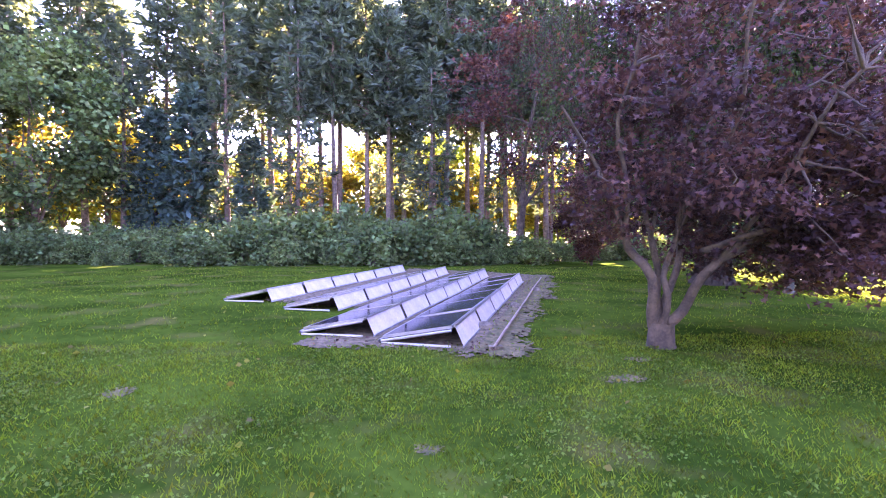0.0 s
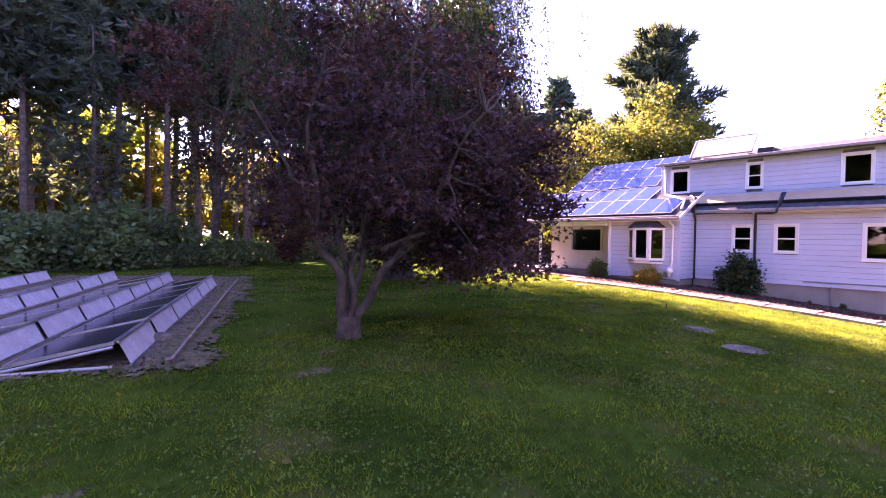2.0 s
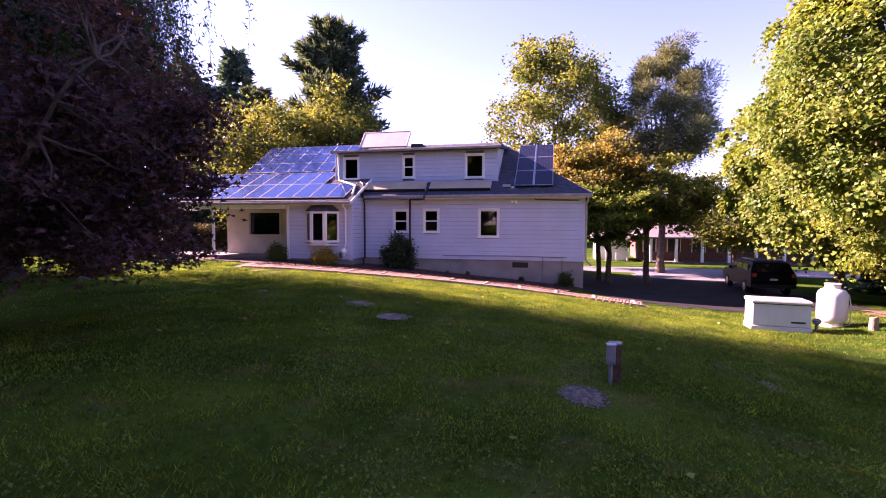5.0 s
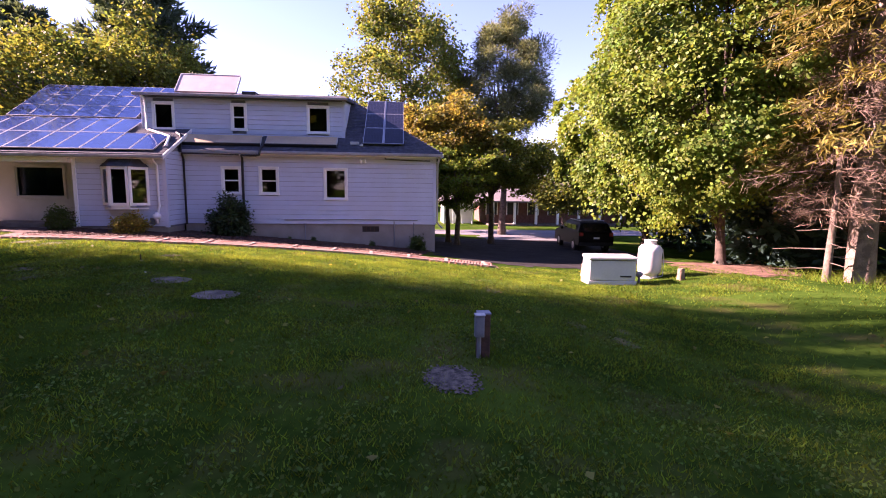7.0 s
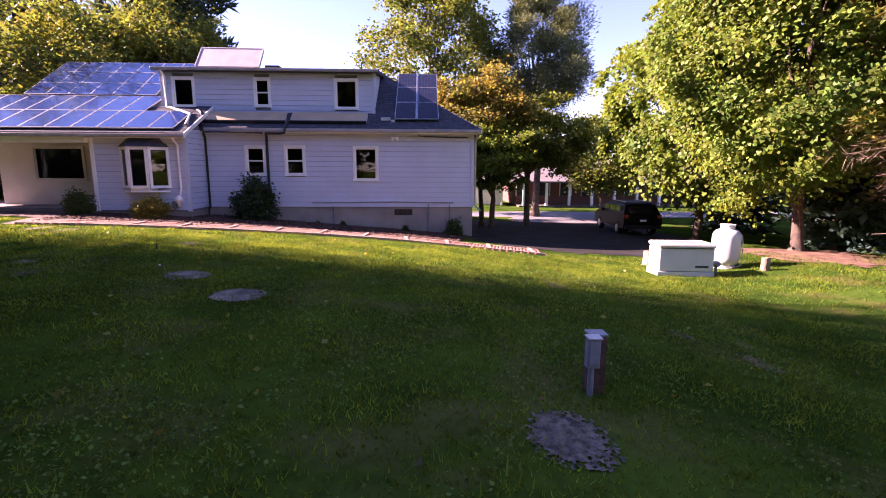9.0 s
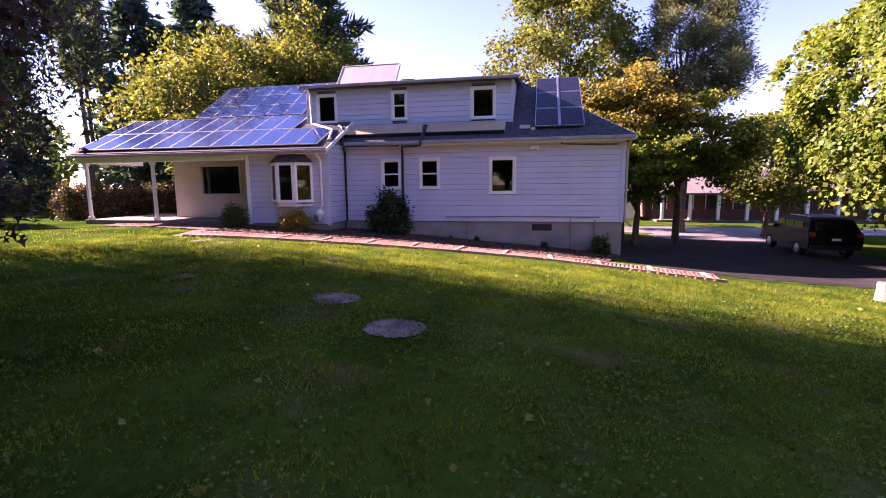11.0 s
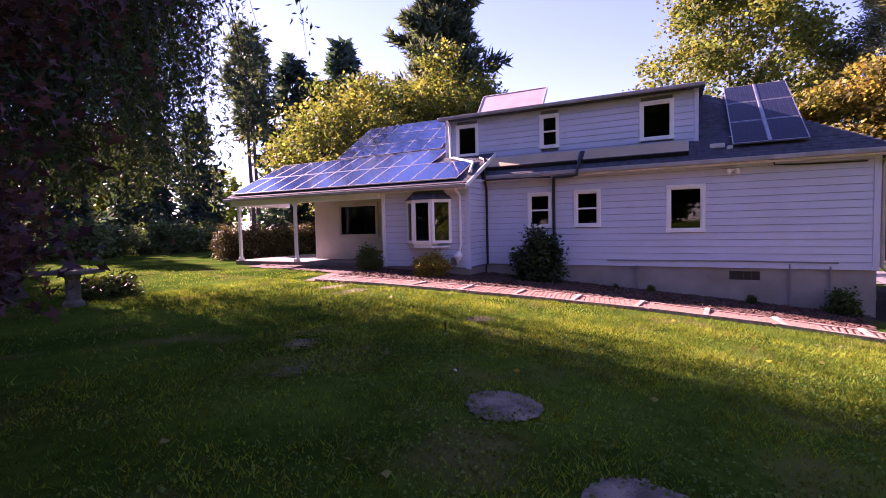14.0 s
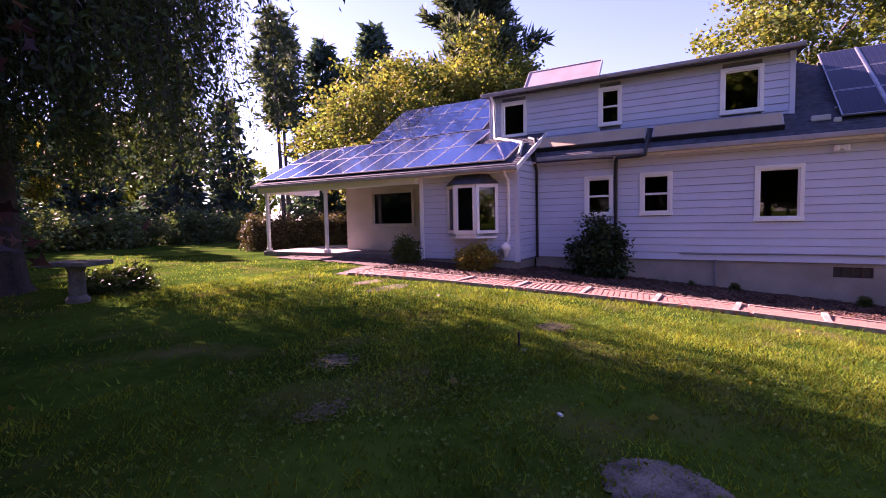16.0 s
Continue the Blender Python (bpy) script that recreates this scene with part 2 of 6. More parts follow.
# drive asphalt lowered in tone, holding the tree shade in its colour
M_SHADEASPHALT = material("asphalt", (0.036, 0.034, 0.035), 1.0, dark=(0.02, 0.019, 0.02), scale=1.2, fine=80, bump=0.4, spec=0.08)
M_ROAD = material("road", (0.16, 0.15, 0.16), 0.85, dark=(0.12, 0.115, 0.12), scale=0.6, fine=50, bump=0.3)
M_DIRT = material("bare_dirt", (0.16, 0.115, 0.05), 0.95, dark=(0.045, 0.052, 0.012), scale=7, fine=30, bump=0.7)
M_PATCH = material("bare_patch_soil", (0.22, 0.17, 0.125), 0.95, dark=(0.05, 0.042, 0.03), scale=14, fine=70, bump=0.9)
M_GRAVEL = material("gravel_pad", (0.19, 0.135, 0.082), 0.95, dark=(0.05, 0.042, 0.018), scale=9, fine=60, bump=0.9)
M_CONC = material("concrete_lid", (0.235, 0.185, 0.14), 0.9, dark=(0.065, 0.054, 0.036), scale=5, fine=55, bump=0.6)
M_TANK = material("tank_paint", (0.66, 0.63, 0.62), 0.4, dark=(0.56, 0.53, 0.51), scale=2, fine=20, bump=0.03)
M_GEN = material("generator_paint", (0.62, 0.60, 0.58), 0.4, dark=(0.54, 0.52, 0.50), scale=2, fine=20, bump=0.03)
M_GREY = material("grey_box", (0.24, 0.25, 0.28), 0.45, dark=(0.18, 0.19, 0.215), bump=0.05)
M_STUMP = material("old_stump_wood", (0.35, 0.24, 0.17), 0.9, dark=(0.18, 0.11, 0.08), scale=8, fine=30, bump=0.7)
M_CAR = material("black_car_paint", (0.005, 0.005, 0.007), 0.45, dark=(0.004, 0.004, 0.005), bump=0, coat=0.0)
M_TINT = material("tinted_car_glass", (0.012, 0.012, 0.014), 0.1, dark=(0.01, 0.01, 0.012), bump=0)
M_POST = material("stained_post_wood", (0.15, 0.075, 0.05), 0.9, dark=(0.07, 0.035, 0.025), scale=6, fine=30, bump=0.5)
# furrowed bark, its colour darkened to give the weeping tree a backlit silhouette
M_SILHOUETTEBARK = material("dark_furrowed_bark", (0.05, 0.038, 0.03), 0.95, dark=(0.018, 0.014, 0.011), scale=5, fine=25, bump=1.0)
M_LITTER = material("leaf_litter", (0.22, 0.13, 0.09), 0.95, dark=(0.09, 0.055, 0.04), scale=3, fine=30, bump=0.8)
M_RUBBER = material("tyre_rubber", (0.015, 0.015, 0.015), 0.8, bump=0.2)
M_CHROME = material("wheel_alloy", (0.5, 0.5, 0.52), 0.3, metal=0.9, bump=0)
M_RED = material("tail_lamp", (0.30, 0.01, 0.01), 0.2, bump=0)
M_NBRICK = material("far_house_brick", (0.22, 0.10, 0.075), 0.9, dark=(0.14, 0.065, 0.05), bump=0.3)
M_NROOF = material("far_house_roof", (0.17, 0.15, 0.15), 0.85, dark=(0.12, 0.11, 0.105), bump=0.3)
M_STONE = material("bench_stone", (0.16, 0.15, 0.135), 0.9, dark=(0.07, 0.07, 0.055), scale=4, fine=30, bump=0.5)


def glass_material(name, tint, amount):
    """Window glass: a fresnel mix of mirror and clear."""
    m = bpy.data.materials.new(name)
    m.use_nodes = True
    n, l = m.node_tree.nodes, m.node_tree.links
    g, t, mx, fr = n.new("ShaderNodeBsdfGlossy"), n.new("ShaderNodeBsdfTransparent"), n.new("ShaderNodeMixShader"), n.new("ShaderNodeFresnel")
    g.inputs["Roughness"].default_value = 0.02
    t.inputs["Color"].default_value = rgb(tint)
    fr.inputs["IOR"].default_value = amount
    l.new(fr.outputs[0], mx.inputs["Fac"]), l.new(t.outputs[0], mx.inputs[1]), l.new(g.outputs[0], mx.inputs[2])
    l.new(mx.outputs[0], n["Material Output"].inputs["Surface"])
    return m


M_GLASS = glass_material("window_glass", (0.45, 0.48, 0.48), 1.6)


def pv_material(name, cell, gap, nx, ny, spec=0.5):
    """Solar cells under glass: dark cells with pale gaps on the panel's own 0..1 square."""
    m = bpy.data.materials.new(name)
    m.use_nodes = True
    n, l = m.node_tree.nodes, m.node_tree.links
    p = n["Principled BSDF"]
    p.inputs["Roughness"].default_value, p.inputs["Specular IOR Level"].default_value = 0.12, spec
    tc, sep = n.new("ShaderNodeTexCoord"), n.new("ShaderNodeSeparateXYZ")
    l.new(tc.outputs["UV"], sep.inputs[0])
    lines = []
    for axis, k, w in (("X", nx, 0.05), ("Y", ny, 0.05), ("X", nx * 2, 0.035)):
        mul, fr, lt = n.new("ShaderNodeMath"), n.new("ShaderNodeMath"), n.new("ShaderNodeMath")
        mul.operation, fr.operation, lt.operation = "MULTIPLY", "FRACT", "LESS_THAN"
        mul.inputs[1].default_value, lt.inputs[1].default_value = k, w
        l.new(sep.outputs[axis], mul.inputs[0]), l.new(mul.outputs[0], fr.inputs[0]), l.new(fr.outputs[0], lt.inputs[0])
        lines.append(lt)
    mx1, mx2 = n.new("ShaderNodeMath"), n.new("ShaderNodeMath")
    mx1.operation = mx2.operation = "MAXIMUM"
    l.new(lines[0].outputs[0], mx1.inputs[0]), l.new(lines[1].outputs[0], mx1.inputs[1])
    l.new(mx1.outputs[0], mx2.inputs[0]), l.new(lines[2].outputs[0], mx2.inputs[1])
    mix = n.new("ShaderNodeMix")
    mix.data_type = "RGBA"
    mix.inputs["A"].default_value, mix.inputs["B"].default_value = rgb(cell), rgb(gap)
    l.new(mx2.outputs[0], mix.inputs["Factor"])
    noi, hsv, mr = n.new("ShaderNodeTexNoise"), n.new("ShaderNodeHueSaturation"), n.new("ShaderNodeMapRange")
    noi.inputs["Scale"].default_value = 2.5
    mr.inputs["To Min"].default_value, mr.inputs["To Max"].default_value = 0.7, 1.4
    l.new(tc.outputs["Object"], noi.inputs["Vector"]), l.new(noi.outputs["Fac"], mr.inputs["Value"]), l.new(mr.outputs[0], hsv.inputs["Value"])
    l.new(mix.outputs["Result"], hsv.inputs["Color"]), l.new(hsv.outputs[0], p.inputs["Base Color"])
    return m


M_PV = pv_material("solar_cells", (0.010, 0.026, 0.12), (0.05, 0.075, 0.19), 6, 12, 0.4)
M_PVDARK = pv_material("old_solar_cells", (0.010, 0.013, 0.030), (0.034, 0.034, 0.055), 6, 9, 0.12)


def ground_material():
    """Lawn: two greens with dry, mossy and clover patches."""
    m = material("lawn", (0.052, 0.096, 0.011), 0.9, dark=(0.018, 0.042, 0.005), scale=0.5, fine=9.0, bump=0.8, spec=0.1)
    n, l = m.node_tree.nodes, m.node_tree.links
    p = n["Principled BSDF"]
    base = p.inputs["Base Color"].links[0].from_socket
    tc, big, mr, mix = n.new("ShaderNodeTexCoord"), n.new("ShaderNodeTexNoise"), n.new("ShaderNodeMapRange"), n.new("ShaderNodeMix")
    big.inputs["Scale"].default_value, big.inputs["Detail"].default_value = 0.9, 6
    mr.inputs["From Min"].default_value, mr.inputs["From Max"].default_value = 0.54, 0.72
    l.new(tc.outputs["Object"], big.inputs["Vector"]), l.new(big.outputs["Fac"], mr.inputs["Value"])
    mix.data_type = "RGBA"
    mix.inputs["B"].default_value = (0.085, 0.083, 0.024, 1)
    l.new(base, mix.inputs["A"]), l.new(mr.outputs[0], mix.inputs["Factor"])
    l.new(mix.outputs["Result"], p.inputs["Base Color"])
    return m


M_LAWN = ground_material()


# leaves and grass shine little; the car's black paint gets a low specular
for m, level in [(m, 0.16) for m in bpy.data.materials if "lea" in m.name or "grass" in m.name or "blade" in m.name or "needle" in m.name or "lawn" in m.name or "ground" in m.name] + [(M_CAR, 0.12), (M_PURPLE, 0.16), (M_MAPLE, 0.16), (M_CRIMSON, 0.16), (M_SHRUB, 0.16), (M_LAWN, 0.0), (M_BLADE, 0.06), (M_CLOVER, 0.08)]:
    for node in m.node_tree.nodes:
        if node.type == "BSDF_PRINCIPLED":
            node.inputs["Specular IOR Level"].default_value = level
# ---- ground ----
def axis_steps(lo, hi, step):
    """Even steps near the house and lawn, then ever wider ones out to the horizon."""
    mid = list(np.arange(lo, hi, step))
    out = [hi + 1.5 * 1.28 ** k * 3 for k in range(22)]
    return np.array([lo - (o - hi) for o in out[::-1]] + mid + out)


def sheet(name, xs, ys, mat, lift=0.0, keep=None, rough=0.0, height=gz):
    X, Y = np.meshgrid(xs, ys, indexing="ij")
    Z = height(X, Y) + lift
    if rough:
        Z = Z + rough * np.random.RandomState(5).rand(*X.shape)
    v = np.stack([X, Y, Z], -1).reshape(-1, 3)
    a, b = len(xs), len(ys)
    i, j = np.meshgrid(np.arange(a - 1), np.arange(b - 1), indexing="ij")
    q = np.stack([i * b + j, (i + 1) * b + j, (i + 1) * b + j + 1, i * b + j + 1], -1).reshape(-1, 4)
    if keep is not None:
        c = v[q].mean(1)
        q = q[keep(c[:, 0], c[:, 1])]
        used, inv = np.unique(q.ravel(), return_inverse=True)
        v, q = v[used], inv.reshape(-1, 4)
    return arrays(name, v, q, mat, smooth=True)


tagged(sheet("ground", axis_steps(-32, 48, 0.5), axis_steps(-24, 48, 0.5), M_LAWN), "mown green lawn with clover sloping down to the drive", "lawn", kind="structure")


def wobble(x, y, k=1.0):
    return 0.12 * np.sin(x * 2.3 * k + 0.4) + 0.1 * np.sin(y * 3.1 * k) + 0.07 * np.sin((x + y) * 5.7 * k)


def path_x(y):
    """Centre line of the brick path: it swings out from the porch and runs down along the house."""
    return np.interp(y, (-3.6, -1.9, 0.0, 1.4, 4.25, 7.25, 10.8, 12.5), (16.75, 17.05, 17.4, 17.45, 16.98, 16.6, 16.25, 16.4))


tagged(sheet("driveway", np.arange(15.2, 34, 0.3), np.arange(-13.5, -1.0, 0.3), M_SHADEASPHALT, 0.012,
             lambda x, y: (y < -2.6 + 0.28 * (x - 17.0) + wobble(x, y)) & (x > 17.0 + 0.3 * np.abs(y + 6.5) + wobble(x, y)) & (y > -13)), "worn asphalt driveway with tree shade put into its dark colour", "driveway", kind="structure")
tagged(sheet("road", np.arange(37.5, 43, 0.5), np.arange(-90, 60, 1.0), M_ROAD, 0.015), "pale grey road beyond the drive", "road", kind="structure")
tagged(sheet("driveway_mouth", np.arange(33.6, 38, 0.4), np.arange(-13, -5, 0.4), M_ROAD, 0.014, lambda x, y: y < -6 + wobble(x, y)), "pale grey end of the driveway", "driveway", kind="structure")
tagged(sheet("mulch_bed", np.arange(16.2, 21.0, 0.1), np.arange(-2.2, 12.2, 0.1), M_MULCH, 0.012,
             lambda x, y: (x > path_x(y) + 0.5) & (x < np.where(y > 8.2, 19.6, 20.95)) & (y < 11.3) & (y > -1.5 + 0.25 * (20.9 - x)), rough=0.05), "reddish brown bark mulch bed along the house", "mulch bed", kind="structure")
tagged(sheet("porch_bed", np.arange(16.8, 19.6, 0.12), np.arange(11.4, 17.0, 0.12), M_MULCH, 0.015,
             lambda x, y: (x > 17.6 + 0.22 * np.clip(y - 12, 0, 9) + 0.3 * wobble(x, y)) & (x < 19.4) & (y < 16.8), rough=0.03), "bark mulch strip before the porch", "mulch bed", kind="structure")


def speckle(x, y):
    return np.abs(np.modf(np.sin(x * 127.1 + y * 311.7) * 437.585)[0]) - 0.5


def patch(name, cx, cy, rx, ry, mat, label, cat, lift=0.012, turn=0.0, rough=0.015, ragged=0.0):
    ca, sa = math.cos(turn), math.sin(turn)

    def inside(x, y):
        u, v = (x - cx) * ca + (y - cy) * sa, -(x - cx) * sa + (y - cy) * ca
        return (u / rx) ** 2 + (v / ry) ** 2 < 1 + 1.2 * wobble(x, y, 1.7) + 0.5 * wobble(y, x, 4) + ragged * speckle(x, y)
    r = max(rx, ry) * 1.5
    st = max(0.022 if ragged else 0.03, r / 30)
    return tagged(sheet(name, np.arange(cx - r, cx + r, st), np.arange(cy - r, cy + r, st), mat, lift, inside, rough), label, cat, kind="structure")


# ---- house ----
XF, XD, XW = 20.95, 21.6, 19.6          # main front wall, dormer front, wing front
Y0, Y1, YG = -1.62, 8.2, 15.5           # right end, wing corner, left gable
Z0 = 0.12                               # bottom of the siding
SL = 0.675                              # main roof slope


def roof_z(x):
    return 2.98 + SL * (x - 20.65)


def porch_z(x):
    return 2.66 + 0.49 * (x - 19.25)


RIDGE_X = 24.95
house = empty("house", "two-storey house with pale lilac-grey lap siding and solar panels", "house", (XF, 5, 0))
house.matrix_world = Matrix.Identity(4)


def spans(lo, hi, z0, z1, holes):
    """What is left of lo..hi between holes that cross z0..z1."""
    out, a = [], lo
    for h0, h1, hz0, hz1 in sorted(holes):
        if hz0 < z1 - 1e-4 and hz1 > z0 + 1e-4:
            if h0 > a:
                out.append((a, h0))
            a = max(a, h1)
    if a < hi:
        out.append((a, hi))
    return out


def wall_core(name, x, thick, lo, hi, z0, z1, holes, mat=M_SIDING):
    cuts, first = sorted({z0, z1, *[h[2] for h in holes], *[h[3] for h in holes]}), None
    for a, b in zip(cuts, cuts[1:]):
        for s0, s1 in spans(lo, hi, a, b, holes):
            piece = part(name if first is None else "wall_panel", bx(x, x + thick, s0, s1, a, b), mat, first or house)
            first = first or piece
    return first


def boards(wall, x, lo, hi, z0, z1, holes, step=0.186):
    """Lap siding, board by board, each thicker at its lower edge."""
    z = z0
    while z < z1 - 0.02:
        top = min(z + step, z1)
        for s0, s1 in spans(lo, hi, z + 0.01, top, holes):
            bm = bmesh.new()
            prism(bm, [(x - 0.036, s0, z + 0.009), (x - 0.002, s0, z + 0.009), (x - 0.002, s0, top), (x - 0.019, s0, top), (x - 0.036, s0, z + 0.016)], (0, s1 - s0, 0))
            part("board", bm, M_SIDING, wall)
        z = top


def boards_y(wall, y, out, lo, hi, z0, ztop, step=0.186):
    """Boards on a wall that faces along y; ztop(x) gives its upper edge."""
    z = z0
    while z < max(ztop(lo), ztop(hi)) - 0.02:
        xs = [x for x in np.linspace(lo, hi, 160) if ztop(x) > z + 0.04]
        if not xs:
            break
        s0, s1 = min(xs), max(xs)
        t0, t1 = min(z + step, ztop(s0)), min(z + step, ztop(s1))
        bm = bmesh.new()
        a, b = y + out * 0.032, y + out * 0.003
        v = [bm.verts.new(p) for p in ((s0, a, z + 0.015), (s1, a, z + 0.015), (s1, a - out * 0.006, t1), (s0, a - out * 0.006, t0), (s0, b, z + 0.015), (s1, b, z + 0.015), (s1, b, t1), (s0, b, t0))]
        for f in ((0, 1, 2, 3), (4, 7, 6, 5), (0, 4, 5, 1), (3, 2, 6, 7), (0, 3, 7, 4), (1, 5, 6, 2)):
            bm.faces.new([v[k] for k in f])
        bmesh.ops.recalc_face_normals(bm, faces=bm.faces[:])
        part("board", bm, M_SIDING, wall)
        z += step


def window(name, x, y0, y1, z0, z1, sash=False, label="", mat=M_WHITE, casing=0.085):
    w = part(name, bx(x - 0.06, x + 0.02, y0, y0 + casing, z0 + casing, z1 - casing, 0.006), mat, house, label)
    part("window_frame", bx(x - 0.06, x + 0.02, y1 - casing, y1, z0 + casing, z1 - casing, 0.006), mat, w)
    part("window_frame", bx(x - 0.062, x + 0.02, y0, y1, z1 - casing, z1, 0.006), mat, w)
    part("window_sill", bx(x - 0.075, x + 0.02, y0 - 0.01, y1 + 0.01, z0, z0 + casing, 0.008), mat, w)
    c, s = casing, 0.035
    rails = [(z0 + c, z0 + c + s), (z1 - c - s, z1 - c)] + ([((z0 + z1) / 2 - 0.025, (z0 + z1) / 2 + 0.025)] if sash else [])
    for a, b in rails:
        part("rail", bx(x - 0.02, x + 0.04, y0 + c, y1 - c, a, b, 0.004), mat, w)
    for a in (y0 + c, y1 - c - s):
        part("stile", bx(x - 0.018, x + 0.038, a, a + s, z0 + c + s, z1 - c - s, 0.004), mat, w)
    halves = [(z0 + c, (z0 + z1) / 2), ((z0 + z1) / 2, z1 - c)] if sash else [(z0 + c, z1 - c)]
    for a, b in halves:
        part("pane", bx(x + 0.008, x + 0.014, y0 + c, y1 - c, a, b), M_GLASS, w).visible_shadow = False
    return w


WIN_MAIN = [(6.00, 6.76, 1.26, 2.36, True), (4.57, 5.34, 1.26, 2.37, True), (1.90, 2.84, 1.07, 2.36, False)]
WIN_DORM = [(8.66, 9.50, 3.75, 4.86, False), (5.90, 6.53, 3.78, 4.86, True), (2.66, 3.57, 3.72, 4.86, False)]
holes_main = [(a + 0.04, b - 0.04, c + 0.04, d - 0.04) for a, b, c, d, s in WIN_MAIN]
holes_dorm = [(a + 0.04, b - 0.04, c + 0.04, d - 0.04) for a, b, c, d, s in WIN_DORM]
PORCH_WIN = (12.45, 14.30, 1.03, 2.32)
holes_porch = [(PORCH_WIN[0] + 0.05, PORCH_WIN[1] - 0.05, PORCH_WIN[2] + 0.05, PORCH_WIN[3] - 0.05)]
BAY = (8.80, 10.36, 0.80, 2.22)
holes_wing = [(BAY[0] + 0.1, BAY[1] - 0.1, BAY[2] + 0.1, BAY[3] - 0.1)]

# cores are coloured dark, so painted shade shows as lines between the boards
w_front = wall_core("front_wall", XF, 0.2, Y0, Y1 + 0.2, Z0, 2.98, holes_main, M_GAPSHADE)
boards(w_front, XF, Y0 + 0.1, Y1 - 0.03, Z0, 2.86, holes_main)
w_dorm = wall_core("dormer_wall", XD, 0.15, 2.08, 9.86, 3.1, 5.06, holes_dorm, M_GAPSHADE)
boards(w_dorm, XD, 2.16, 9.78, 3.30, 5.03, holes_dorm)
w_wing = wall_core("wing_wall", XW, 0.2, Y1, 11.3, Z0 - 0.05, 2.72, holes_wing, M_GAPSHADE)
boards(w_wing, XW, Y1 + 0.09, 11.21, Z0 - 0.02, 2.62, holes_wing)
w_ret = part("return_wall", bx(XW + 0.2, XF, Y1, Y1 + 0.15, Z0 - 0.05, 3.0), M_GAPSHADE, house)
boards_y(w_ret, Y1, -1, XW + 0.06, XF - 0.03, Z0, lambda x: min(porch_z(x) - 0.08, 2.9))
wall_core("porch_wall", XF, 0.2, 11.3, YG, 0.1, 3.0, holes_porch, M_STUCCO)
part("porch_side_wall", bx(XW + 0.2, XF, 11.1, 11.3, 0.1, 2.9), M_STUCCO, house)
for k, wv in enumerate(WIN_MAIN):
    window("window", XF - 0.01, *wv[:4], sash=wv[4], label="white framed double-hung window" if wv[4] else "white framed picture window")
for wv in WIN_DORM:
    window("window", XD - 0.01, *wv[:4], sash=wv[4], label="white framed dormer window")
window("porch_window", XF - 0.01, *PORCH_WIN, label="wide picture window with pale frame", mat=M_STUCCO)
# corner boards
for x, y0, y1, z0, z1 in ((XF, Y0 - 0.03, Y0 + 0.1, Z0, 2.95), (XD, 2.05, 2.16, 3.15, 5.05), (XD, 9.78, 9.9, 3.2, 5.05), (XW, Y1 - 0.04, Y1 + 0.09, Z0 - 0.05, 2.68), (XW, 11.21, 11.33, Z0 - 0.05, 2.68)):
    part("corner_board", bx(x - 0.055, x + 0.06, y0, y1, z0, z1, 0.006), M_SIDING if x != XW or y0 < 9 else M_WHITE, house)
# foundation down to the sloping ground, with its vent
VENT = (0.66, 1.34, -0.19, 0.04)
w_found = wall_core("foundation", XF + 0.03, 0.2, Y0, Y1, -1.6, Z0, [VENT], M_FOUND)
part("foundation_end", bx(XF + 0.23, 29.9, Y0 + 0.03, Y0 + 0.23, -2.2, Z0), M_FOUND, house)
part("foundation_wing", bx(XW + 0.03, XF, Y1 + 0.03, 11.3, -0.6, Z0 - 0.05), M_FOUND, house)
v = part("foundation_vent", bx(XF + 0.06, XF + 0.1, *VENT), M_BLACK, house)
for k in range(4):
    part("louvre", bx(XF + 0.028, XF + 0.06, VENT[0] + k * 0.17 + 0.01, VENT[0] + k * 0.17 + 0.022, VENT[2], VENT[3]), M_POST, v)
# end wall, back wall, left gable
bm = bmesh.new()
prism(bm, [(XF + 0.2, YG, Z0), (29.9, YG, Z0), (29.9, YG, 3.0), (RIDGE_X, YG, roof_z(RIDGE_X) - 0.12), (XF + 0.2, YG, roof_z(XF + 0.2) - 0.14)], (0, -0.2, 0))
w = part("left_gable_wall", bm, M_SIDING, house)
boards_y(w, YG, 1, XF + 0.02, 29.9, Z0, lambda x: min(roof_z(x), roof_z(2 * RIDGE_X - x)) - 0.16)
w = part("end_wall", bx(XF + 0.2, 29.9, Y0, Y0 + 0.2, Z0, 2.9), M_SIDING, house)
boards_y(w, Y0, -1, XF + 0.02, 29.9, Z0, lambda x: 2.86)
part("back_wall", bx(29.7, 29.9, Y0 + 0.2, YG - 0.2, -2, 3.0), M_SIDING, house)
# unseen floors and partitions, added in a dark tone to keep the windows dark
part("interior_floor", bx(XF + 0.2, 29.7, Y0 + 0.2, YG - 0.2, 0.0, 0.12), M_DARKROOM, house)
part("upper_floor", bx(XF + 0.2, 29.7, Y0 + 0.2, YG - 0.2, 2.72, 2.9), M_DARKROOM, house)
part("interior_partition", bx(24.0, 24.1, Y0 + 0.2, YG - 0.2, 0.12, 2.72), M_DARKROOM, house)
part("upper_partition", bx(23.6, 23.7, 0.6, YG - 0.2, 2.9, 4.8), M_DARKROOM, house)


def slab(name, pts, thick, mat, parent=house, label=""):
    """A roof slab: an outline and a thickness downwards."""
    bm = bmesh.new()
    prism(bm, pts, (0, 0, -thick))
    return part(name, bm, mat, parent, label)


